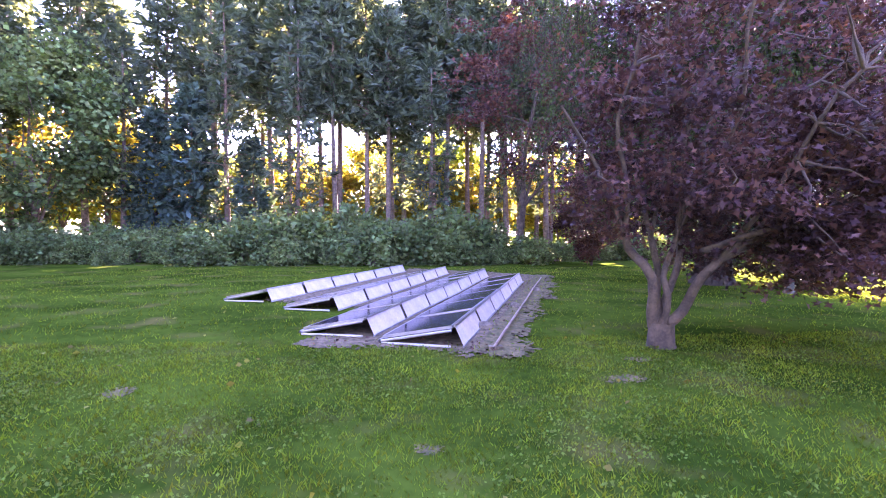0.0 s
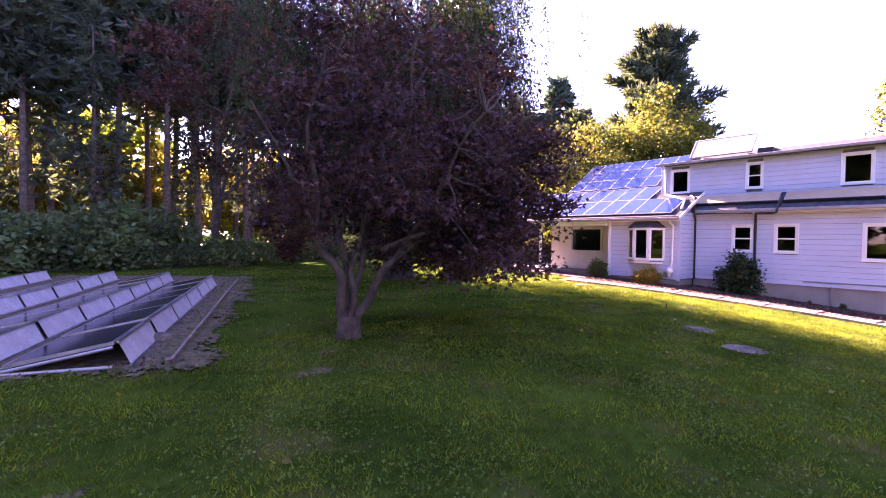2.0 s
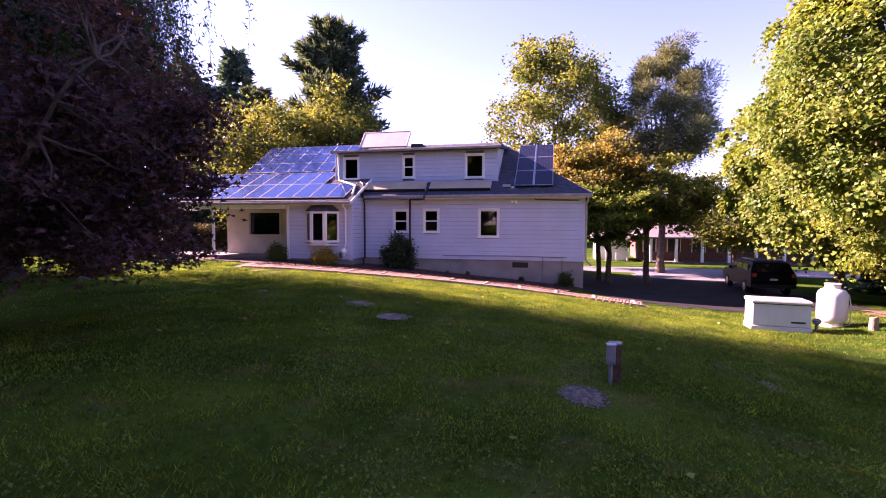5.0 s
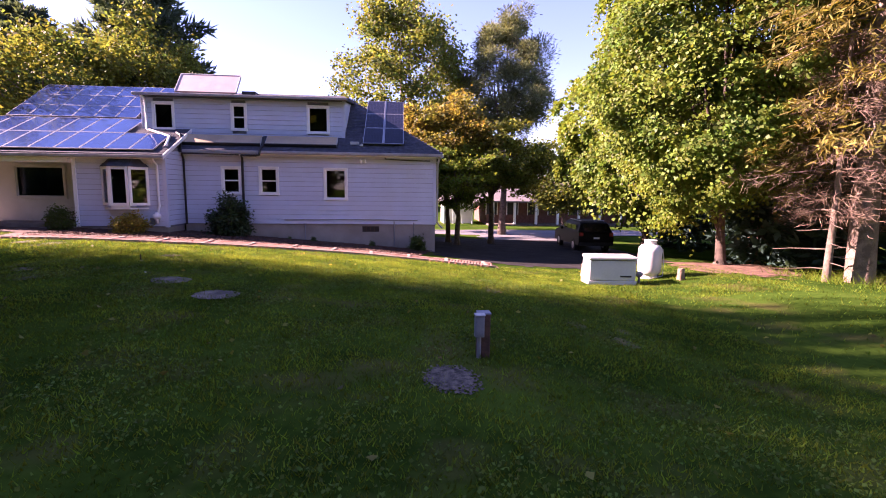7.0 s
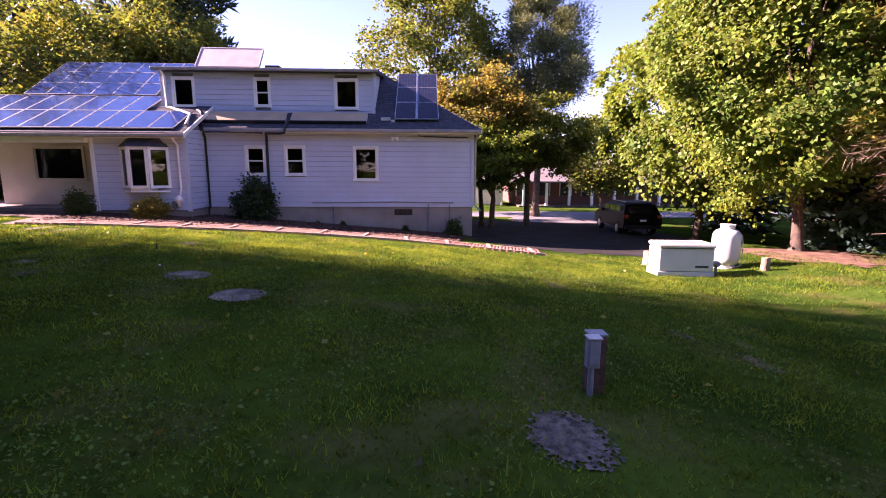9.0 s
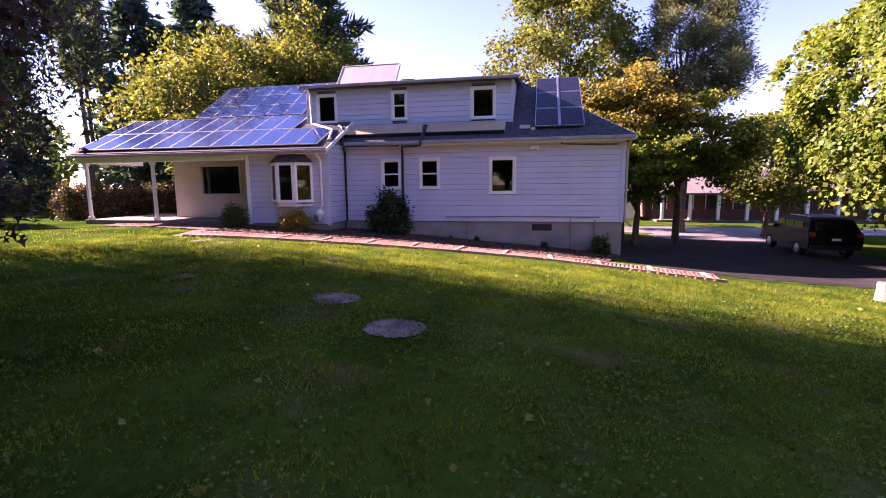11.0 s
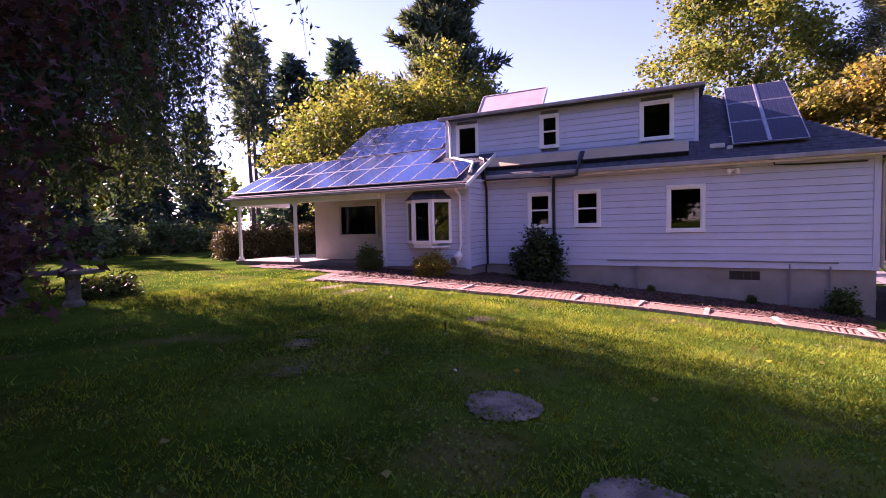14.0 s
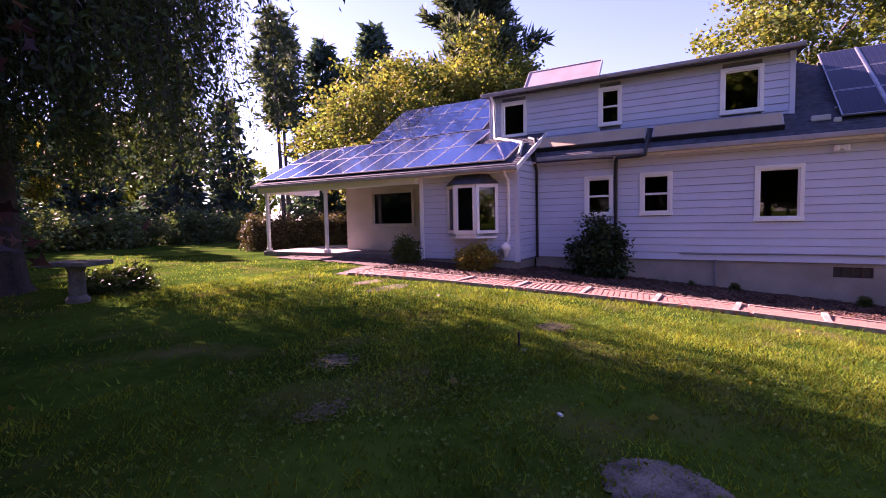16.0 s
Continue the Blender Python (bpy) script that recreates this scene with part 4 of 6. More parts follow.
def broadleaf(name, at, height, crown, mat, bark, label, leaves=20000, size=0.12, clumps=90, trunk_r=0.25, bottom=0.3, seed=1, group="", lobed=False, offset=(0, 0), parent=None, layered=0.7, fill=0.55, taper=0.0, puff=1.15, leafage="loose"):
    """A trunk with forking limbs and a crown of leaf clumps with gaps. crown: (rx, ry); bottom: where the crown begins, as a share of the height."""
    rs = np.random.RandomState(seed)
    e = tree_thing(name, label, group=group)
    x, y = at
    z = gzf(x, y) - 0.05
    zc, rz = height * (bottom + (1 - bottom) / 2), height * (1 - bottom) / 2
    cen = np.array([offset[0], offset[1], zc])
    b = in_ball(clumps, rs, fill) * np.array([crown[0], crown[1], rz]) * (0.82 + 0.3 * rs.rand(clumps, 1)) + cen
    b[:, 2] = np.maximum(b[:, 2], height * bottom * 0.9)
    shrink = 1 - taper * np.clip((b[:, 2:] - zc) / rz, -0.4, 1)
    b[:, :2] = offset + (b[:, :2] - offset) * shrink
    runs = []
    fork = height * (bottom * 0.8)
    runs.append(branch((0, 0, 0), (0.05 * height * (rs.rand() - 0.5), 0.03 * height * (rs.rand() - 0.5), fork), trunk_r, trunk_r * 0.75, n=6, wob=0.05, rs=rs))
    runs[0] = (runs[0][0], [trunk_r * (1.5 if i == 0 else 1.0 - 0.05 * i) for i in range(6)])
    top = runs[0][0][-1]
    runs.append(branch(top, (offset[0] * 0.7, offset[1] * 0.7, height * 0.88), trunk_r * 0.7, trunk_r * 0.1, n=8, rs=rs))
    mains = []
    for k in range(7):
        a = k * 2.4 + rs.rand()
        tip = (cen[0] + crown[0] * 0.6 * math.cos(a), cen[1] + crown[1] * 0.6 * math.sin(a), zc + rz * (rs.rand() * 1.0 - 0.35))
        run = branch(top if k % 2 else runs[1][0][1 + k % 4], tip, trunk_r * 0.45, trunk_r * 0.08, sag=0.2, n=7, rs=rs)
        runs.append(run)
        mains += run[0][3:]
    mains = np.array(mains)
    for c in b[:: max(1, clumps // 50)]:
        j = np.argmin(np.linalg.norm(mains - c, axis=1))
        runs.append(branch(mains[j], c, trunk_r * 0.09, 0.012, sag=0.1, n=5, rs=rs))
    t = tubes("trunk", runs, bark, e, sides=7)
    per = max(4, leaves // clumps)
    r = (crown[0] * crown[1] * rz) ** (1 / 3) * puff / clumps ** (1 / 3)
    pts = np.repeat(b, per, 0) + in_ball(clumps * per, rs, 0.12) * np.array([r, r, r * layered]) * (0.75 + 0.7 * rs.rand(clumps, 1).repeat(per, 0)) * (1 + 0.25 * rs.normal(size=(clumps * per, 1)))
    if leafage == "shingled":
        # flat sprays that follow the crown's skin, their leaves facing outwards
        o = (b - cen) / np.array([crown[0], crown[1], rz])
        o = o / (np.linalg.norm(o, axis=1, keepdims=True) + 1e-6) + np.array([0, 0, 0.35])
        o = (o / np.linalg.norm(o, axis=1, keepdims=True)).repeat(per, 0)
        q = pts - np.repeat(b, per, 0)
        along = (q * o).sum(1, keepdims=True)
        q = q - o * along * 0.72
        q[:, 2] -= 0.35 * (q ** 2).sum(1) / r
        v, f = facing_leaves(np.repeat(b, per, 0) + q, o, size, 0.95, rs=rs)
    elif leafage == "needles":
        o = pts - np.repeat(b, per, 0)
        o = o / (np.linalg.norm(o, axis=1, keepdims=True) + 1e-6) + np.array([0, 0, 0.25])
        d = o + rs.normal(size=o.shape) * 0.35
        d /= np.linalg.norm(d, axis=1, keepdims=True)
        u = np.cross(d, rs.normal(size=d.shape))
        u /= np.linalg.norm(u, axis=1, keepdims=True)
        s = (size * (0.6 + 0.7 * rs.rand(len(d))))[:, None]
        v = np.stack([pts, pts + d * s * 0.4 + u * s * 0.11, pts + d * s, pts + d * s * 0.4 - u * s * 0.11], 1).reshape(-1, 3)
        f = (np.arange(len(d)) * 4)[:, None] + np.array([[0, 1, 2, 3]])
    else:
        v, f = leaf_quads(pts, size, 0.8, 0.55, rs=rs, lobed=lobed)
    arrays("crown", v, f, mat, e)
    e.location = (x, y, z)
    return e


def conifer(name, height, mats, label, levels=26, reach=3.2, first=0.25, seed=1, tuft=0.34, droop=0.1, trunk_r=0.22, per=16, group="", bark=M_PINEBARK, thin=1.0, broad=0.22, limb=1.0):
    """A straight trunk with whorls of limbs that carry sprays of needles; bare below."""
    rs = np.random.RandomState(seed)
    e = tree_thing(name, label, group=group)
    lean = (rs.rand(2) - 0.5) * 0.03 * height
    runs = [branch((0, 0, -0.1), (lean[0], lean[1], height), trunk_r, 0.03, n=9, wob=0.02, rs=rs)]
    pts, dirs = [], []
    for i in range(levels):
        t = first + (1 - first) * (i / levels) ** 0.9
        zl = height * t
        R = reach * (1 - (t - first) / (1 - first)) ** 0.65 * (0.55 + 0.6 * rs.rand()) * (0.6 + 0.4 * min(1, (t - first) * 6)) + 0.25
        base = np.array([lean[0] * t, lean[1] * t, zl])
        for k in range(5):
            if rs.rand() < 0.14:
                continue
            a = k * 1.2566 + i * 0.8 + rs.rand() * 0.5
            L = R * (0.65 + 0.5 * rs.rand())
            tip = base + np.array([L * math.cos(a), L * math.sin(a), L * (0.25 * t - droop)])
            run = branch(base, tip, (0.05 * (1 - t) + 0.015) * limb, 0.008 * limb, sag=0.05, n=3, rs=rs)
            runs.append(run)
            n = int(per * (0.4 + 0.6 * L / reach))
            s = 0.25 + 0.75 * rs.rand(n) ** 0.7
            sp = base + (tip - base) * s[:, None]
            side = np.array([-math.sin(a), math.cos(a), 0]) * ((rs.rand(n) - 0.5) * L * broad * 2)[:, None]
            pts.append(sp + side + rs.normal(size=(n, 3)) * np.array([0.10, 0.10, 0.10]))
            dirs.append(np.repeat([[math.cos(a) * 0.7, math.sin(a) * 0.7, 0.1 - droop]], n, 0))
    for k in range(10):
        zl = height * (0.06 + first * 0.9 * k / 10)
        a = k * 2.1 + rs.rand()
        L = 0.5 + rs.rand() * 0.9
        runs.append(branch((0, 0, zl), (L * math.cos(a), L * math.sin(a), zl - 0.1 * L), 0.025, 0.006, n=4, rs=rs))
    tubes("trunk", runs[:1], bark, e, sides=10)
    tagged(tubes("branchwork", runs[1:], bark, e, sides=3), kind="stuff")
    c, d = np.concatenate(pts), np.concatenate(dirs)
    # every spray: three narrow blades fanned about the limb's direction
    vs, fs = [], []
    for fan in range(3):
        dd = d + rs.normal(size=d.shape) * 0.55
        dd /= np.linalg.norm(dd, axis=1, keepdims=True)
        u = np.cross(dd, rs.normal(size=d.shape))
        u /= np.linalg.norm(u, axis=1, keepdims=True)
        s = (tuft * (0.6 + 0.8 * rs.rand(len(c))))[:, None]
        w = s * 0.16 * thin
        v = np.stack([c - dd * s * 0.1, c + dd * s * 0.4 + u * w, c + dd * s, c + dd * s * 0.4 - u * w], 1).reshape(-1, 3)
        fs.append((np.arange(len(c)) * 4)[:, None] + np.array([[0, 1, 2, 3]]) + 4 * len(c) * fan)
        vs.append(v)
    arrays("crown", np.concatenate(vs), np.concatenate(fs), mats, e)
    return e


def plant_copy(proto, x, y, s, turn, sz=1.0, sink=0.05):
    o = copy_thing(proto, pose(x, y, gzf(x, y) - sink, 0, 0, turn))
    o.scale = (s, s, s * sz)
    return o


# --- the purple maple on the lawn ---
def purple_maple():
    rs = np.random.RandomState(4)
    e = tree_thing("japanese_maple", "spreading purple-leaved maple with several low grey limbs")
    x0, y0 = 3.9, 6.7
    e.location = (x0, y0, gzf(x0, y0) - 0.05)
    rt, bk, up = np.array([0.94, -0.34, 0]), np.array([0.34, 0.94, 0]), np.array([0, 0, 1.0])

    def P(r, b, z):
        return rt * r + bk * b + up * z
    runs = [([tuple(P(0, 0, -0.1)), tuple(P(-0.01, 0, 0.12)), tuple(P(0.0, 0, 0.42))], [0.27, 0.20, 0.18])]
    tips = []
    limbs = [(P(-0.12, 0, 0.35), P(-0.55, -0.1, 1.75), 0.085), (P(-0.02, 0.05, 0.4), P(-0.12, 0.3, 1.7), 0.07), (P(0.08, 0, 0.4), P(0.72, -0.1, 1.35), 0.085), (P(0.05, 0.1, 0.4), P(0.3, 0.6, 1.8), 0.065), (P(0.0, -0.05, 0.4), P(0.2, 0.1, 1.7), 0.055)]
    ends = [[P(-1.5, -0.6, 3.6), P(-1.2, 0.9, 4.2), P(-0.5, -1.0, 4.4)], [P(-0.3, 1.8, 5.0), P(0.2, 0.4, 5.9), P(-0.8, 1.6, 4.0)], [P(2.4, 0.0, 3.2), P(3.4, 0.9, 2.4), P(1.8, -1.3, 3.6), P(3.9, 1.0, 3.0)], [P(1.6, 2.4, 4.2), P(2.6, 2.4, 3.2), P(3.0, 1.6, 4.6)], [P(1.2, -0.4, 5.6), P(1.8, 0.6, 5.4), P(0.7, -1.4, 4.6)]]
    for (a, b, r), es in zip(limbs, ends):
        run = branch(a, b, r, r * 0.7, n=8, wob=0.34, rs=rs)
        runs.append(run)
        for t in es:
            r2 = branch(run[0][-1], t, r * 0.45, 0.02, sag=0.15, n=8, wob=0.25, rs=rs)
            runs.append(r2)
            tips += [np.array(p) for p in r2[0][3:]]
    tips = np.array(tips)
    # crown: layered sprays over a wide, lopsided dome
    n = 250
    b = in_ball(n, rs, 0.55) * np.array([3.0, 2.5, 2.45]) + np.array([1.65, 0.25, 3.95])
    low = b[:, 2] < 1.9
    b[low, 2] = 1.5 + rs.rand(low.sum()) * 0.9
    arm = np.array([(2.6 + 2.4 * a, -0.6 + 1.8 * c, 0.95 + (3.2 - 1.2 * a) * d) for a, c, d in rs.rand(84, 3)])
    leftarm = np.array([P(-1.75 + 1.2 * a, -0.8 + 1.6 * c, 2.0 + 2.4 * d) for a, c, d in rs.rand(34, 3)])
    skirt = np.array([(1.3 + 2.9 * (0.25 + 0.75 * a) * math.cos(c * 6.283), 0.2 + 2.3 * (0.25 + 0.75 * a) * math.sin(c * 6.283), 1.75 + 1.1 * d) for a, c, d in rs.rand(110, 3)])
    skirt[:, 2] -= np.clip(skirt[:, 0] - 0.4, 0, 1) * 0.8
    core = in_ball(34, rs, 0.0) * np.array([2.2, 1.9, 1.6]) + np.array([1.3, 0.2, 3.9])
    low_arm = np.array([(1.1 + 1.6 * a, -0.9 - 1.0 * a + 0.7 * (c - 0.5), 1.2 + 1.2 * max(0.0, a - 0.3) + (2.5 - 1.5 * a) * d) for a, c, d in rs.rand(64, 3)])
    high_arm = np.array([(2.6 + 2.3 * a, -1.7 + 1.9 * c, 2.95 + 1.0 * d) for a, c, d in rs.rand(52, 3)])
    b = np.concatenate([b, arm, leftarm, skirt, core, high_arm, low_arm])
    # the crown narrows towards its top and stays short on the array's side
    reach = 0.575 * b[:, 0] - 0.818 * b[:, 1]
    keep = (reach < 1.45 + (5.3 - b[:, 2]) * 1.1) & (reach > -1.25) & (b[:, 0] > -1.15) & ((b[:, 0] < 4.45 + 0.26 * b[:, 1]) | (b[:, 2] > 2.9))
    keep[-64:] = True
    b = b[keep]
    twigs = []
    for c in b[::2]:
        j = np.argmin(np.linalg.norm(tips - c, axis=1))
        twigs.append(branch(tips[j], c, 0.022, 0.006, n=5, wob=0.3, rs=rs))
    runs.append(branch(P(0.5, -0.1, 1.5), (3.1, -2.3, 2.3), 0.05, 0.012, sag=0.1, n=8, wob=0.2, rs=rs))
    tubes("trunk", runs[:1], M_BARK, e, sides=12)
    for r in runs[1:]:
        tubes("limb", [r], M_BARK, e, sides=9)
    tagged(tubes("branchwork", twigs, M_BARK, e, sides=5), kind="stuff")
    per = 70
    N = len(b) * per
    rad = (0.42 + 0.42 * rs.rand(len(b)))
    rad[-64:] *= 0.55
    pts = np.repeat(b, per, 0) + in_ball(N, rs, 0.05) * np.array([1, 1, 0.42]) * rad.repeat(per)[:, None] * (1 + 0.12 * rs.normal(size=(N, 1)))
    v, f = leaf_quads(pts, 0.105, 0.62, 0.55, down=0.25, rs=rs, lobed=True)
    arrays("crown", v, f, M_PURPLE, e)
    return e


purple_maple()

# --- the weeping tree by the bench ---
def weeping_tree():
    rs = np.random.RandomState(9)
    e = tree_thing("weeping_tree", "large weeping tree with hanging dark green strands")
    x0, y0 = 10.8, 15.4
    e.location = (x0, y0, gzf(x0, y0) - 0.05)
    runs = [([(0, 0, -0.2), (0.0, 0, 0.25), (0.05, 0, 1.0), (0.1, 0.1, 2.5), (0.1, 0.2, 4.5)], [0.95, 0.68, 0.55, 0.5, 0.42])]
    tips = []
    for k in range(24):
        a = k * 2.39
        R = (2.0 + 2.9 * rs.rand())
        zt = 8.5 + 6.0 * rs.rand() - R * 0.25
        run = branch((0.1, 0.2, 3.2 + 1.3 * rs.rand()), (R * math.cos(a), R * math.sin(a), zt), 0.2, 0.04, sag=1.2, n=9, rs=rs)
        runs.append(run)
        tips += [np.array(p) for p in run[0][3:]]
    leaves, strands = [], []
    tips = np.array(tips)
    for k in range(2350):
        p = tips[rs.randint(len(tips))] + rs.normal(size=3) * np.array([0.9, 0.9, 0.5])
        out = p[:2] / (np.linalg.norm(p[:2]) + 0.1)
        L = min(1.5 + 6.5 * rs.rand() ** 1.1, p[2] - 2.0 - 1.2 * rs.rand())
        if L < 0.5:
            continue
        q = p + np.array([out[0] * (0.4 + 0.6 * rs.rand()), out[1] * (0.4 + 0.6 * rs.rand()), -L])
        run = branch(p, q, 0.012, 0.003, sag=0.35, n=5, wob=0.15, rs=rs)
        strands.append(run)
        m = int(19 * L) + 8
        t = rs.rand(m)
        idx = t * 4
        i0 = np.minimum(idx.astype(int), 3)
        pp = np.array(run[0])
        leaves.append(pp[i0] + (pp[i0 + 1] - pp[i0]) * (idx - i0)[:, None] + rs.normal(size=(m, 3)) * 0.09)
    tubes("trunk", runs, M_SILHOUETTEBARK, e, sides=8)
    tagged(tubes("branchwork", strands, M_SILHOUETTEBARK, e, sides=3), kind="stuff")
    pts = np.concatenate(leaves)
    v, f = leaf_quads(pts, 0.13, 0.36, 0.3, down=0.9, rs=rs)
    arrays("crown", v, f, M_WILLOW, e)
    return e


weeping_tree()

# --- woods behind the shrub belt ---
pine_a = conifer("white_pine", 21, M_NEEDLE, "tall white pine with a long bare trunk", levels=26, reach=3.4, first=0.44, seed=21, group="wood pines", per=17, tuft=0.6, thin=0.9)
pine_b = conifer("white_pine", 19, M_NEEDLE, "tall white pine with a long bare trunk", levels=22, reach=3.0, first=0.52, seed=22, group="wood pines", per=17, tuft=0.6, thin=0.9)
spruce_a = conifer("spruce", 15, M_BLUENEEDLE, "dark blue-green spruce branched to the ground", levels=34, reach=3.8, first=0.04, seed=23, group="wood spruces", per=18, tuft=0.6, droop=0.25, thin=1.5, broad=0.35)
pine_c = conifer("white_pine", 17, M_NEEDLE, "thin straggly white pine at the wood edge", levels=20, reach=2.6, first=0.22, seed=24, group="wood pines", per=12, tuft=0.6, thin=0.85)
for o, (x, y, s, r) in ((pine_c, (-7.6, 34.5, 1.0, 20)), (pine_a, (-2.6, 37.0, 1.05, 0)), (pine_b, (-5.0, 36.0, 1.08, 40)), (spruce_a, (-15.5, 36.0, 0.85, 0))):
    o.location, o.rotation_euler, o.scale = (x, y, gzf(x, y) - 0.05), (0, 0, radians(r)), (s, s, s)
# the pine at 9.2, 36.4 is added to keep sun off the lawn
for proto, x, y, s, r in ((pine_a, 0.2, 41, 0.95, 70), (pine_b, 6.0, 35.5, 1.0, 130), (pine_a, -9.5, 40, 1.05, 200), (pine_b, 3.6, 38.5, 1.1, 250), (pine_b, 9.0, 40, 1.0, 10), (pine_a, 11.5, 36.5, 1.0, 310),
                          (pine_a, -20.5, 43, 1.1, 140), (pine_b, -7.4, 44, 1.15, 90), (pine_a, -13, 46, 1.1, 33), (pine_b, 1.5, 47, 1.2, 160), (pine_b, 16.5, 43, 1.0, 290),
                          (pine_a, -29, 36, 0.95, 15), (pine_b, -26, 44, 1.1, 75), (pine_a, -34, 32, 1.0, 120), (pine_a, 6.5, 46, 1.1, 60), (pine_b, 14, 48, 1.0, 190), (pine_b, 12.8, 33, 0.85, 77),
                          (pine_b, -16, 41, 1.1, 260), (pine_a, -24, 38, 1.05, 44), (pine_b, -11.5, 43, 1.2, 12), (pine_a, -5.5, 41, 1.15, 190), (pine_b, -1.0, 36.0, 0.9, 310), (pine_a, 3.0, 43, 1.15, 18), (pine_b, 7.8, 42.5, 1.1, 260), (pine_a, -18.5, 49, 1.25, 70), (pine_a, -3.5, 51, 1.3, 100), (pine_b, 10.5, 50, 1.2, 140), (pine_a, 8, 53, 1.2, 10), (pine_b, -31, 40, 1.1, 310), (pine_a, -38, 40, 1.1, 66), (pine_a, 9.2, 36.4, 1.1, 150)):
    o = plant_copy(proto, x, y, s, r)
    o.scale = (s * 1.2, s * 1.2, s * 1.1)
for x, y, s, r in ((-11.0, 36, 0.6, 80), (-18.5, 37, 0.75, 260), (22, 38, 0.8, 120), (16.5, 36, 0.7, 30), (-35, 25, 1.0, 10), (27, 37, 0.9, 210)):
    plant_copy(spruce_a, x, y, s, r)
gold = broadleaf("understory_tree", (-17.8, 39.5), 9.0, (3.0, 3.0), M_GOLD, M_PINEBARK, "backlit yellow-green understory tree at the wood edge", leaves=6500, size=0.30, clumps=60, trunk_r=0.12, bottom=0.15, seed=31, group="understory trees")
for x, y, s, r in ((-4.5, 50, 0.95, 40), (3.0, 52, 0.85, 110), (8.5, 50, 0.8, 200), (-12, 52, 1.0, 250), (-24.5, 47, 1.2, 300), (13.5, 53, 0.9, 10), (-0.5, 44, 0.6, 75), (18, 52, 1.0, 140), (21.0, 48.0, 0.8, 60), (-31, 45, 1.2, 20), (-8.0, 47.0, 0.7, 99), (25.5, 49, 0.8, 180)):
    plant_copy(gold, x, y, s * 1.35, r)
broadleaf("edge_tree", (-24.5, 33.5), 15.0, (5.6, 5.0), M_SHRUB, M_PINEBARK, "tall grey-green tree at the wood edge", leaves=16000, size=0.32, clumps=110, trunk_r=0.25, bottom=0.12, seed=38)
broadleaf("edge_tree", (-33.0, 30.0), 15.0, (5.6, 5.6), M_SHRUB, M_PINEBARK, "tall grey-green tree at the wood edge", leaves=12000, size=0.34, clumps=100, trunk_r=0.25, bottom=0.12, seed=39)
broadleaf("crimson_maple", (6.8, 27.5), 17.0, (6.4, 4.6), M_CRIMSON, M_BARK, "tall dark crimson maple before the wood", leaves=14000, size=0.2, clumps=120, trunk_r=0.22, bottom=0.25, seed=35, offset=(2.4, 0), fill=0.35, layered=0.45, puff=0.85)
broadleaf("purple_sapling", (10.6, 25.5), 5.6, (2.0, 2.0), M_CRIMSON, M_BARK, "low dark purple shrub tree at the wood edge", leaves=11000, size=0.14, clumps=60, trunk_r=0.08, bottom=0.08, seed=36)
far_belt = broadleaf("far_tree", (60, 28), 13.0, (5.5, 5.5), M_MAPLE, M_PINEBARK, "far green tree beyond the road", leaves=2800, size=0.75, clumps=70, trunk_r=0.25, bottom=0.12, seed=37, group="far trees")
for k in range(40):
    a = k / 40 * 2 * math.pi
    R = 70 + 14 * math.sin(k * 2.7)
    x, y = 10 + R * math.cos(a), 5 + R * math.sin(a)
    if 15 < x and -32 < y < 10 or (x > 40 and abs(y + 8) < 14):
        continue
    plant_copy(far_belt, x, y, 0.95 + 0.25 * math.sin(k * 1.9), k * 57)
for x, y, s in ((92, -20, 1.0), (96, -6, 1.1), (90, 6, 1.0), (95, 20, 1.2), (86, -34, 1.1), (70, -40, 1.0), (100, -13, 1.2), (98, 0, 1.1)):
    plant_copy(far_belt, x, y, s, x * 7)

for x, y, s, r in ((2.0, 34.0, 0.9, 40), (8.2, 36.5, 1.0, 90), (-12.8, 36.0, 1.1, 150), (-0.8, 39.5, 1.1, 220), (12.4, 38.5, 1.0, 300), (-20.5, 36.5, 1.0, 77)):
    plant_copy(pine_c, x, y, s, r)
for k in range(9):
    plant_copy(far_belt, -34 + 8.2 * k + 2 * math.sin(k * 3.3), 58 + 4 * math.sin(k * 2.1), 0.85 + 0.15 * math.sin(k * 1.7), k * 71)
for k in range(8):
    plant_copy(far_belt, -38 + 3 * math.sin(k * 2.9), -34 + 8 * k, 1.9 + 0.25 * math.sin(k * 2.2), k * 83)
for k in range(3):
    plant_copy(far_belt, -27 - 4 * math.sin(k * 2.3), -30 + 7.5 * k, 1.35 + 0.2 * math.sin(k * 1.9), k * 47)

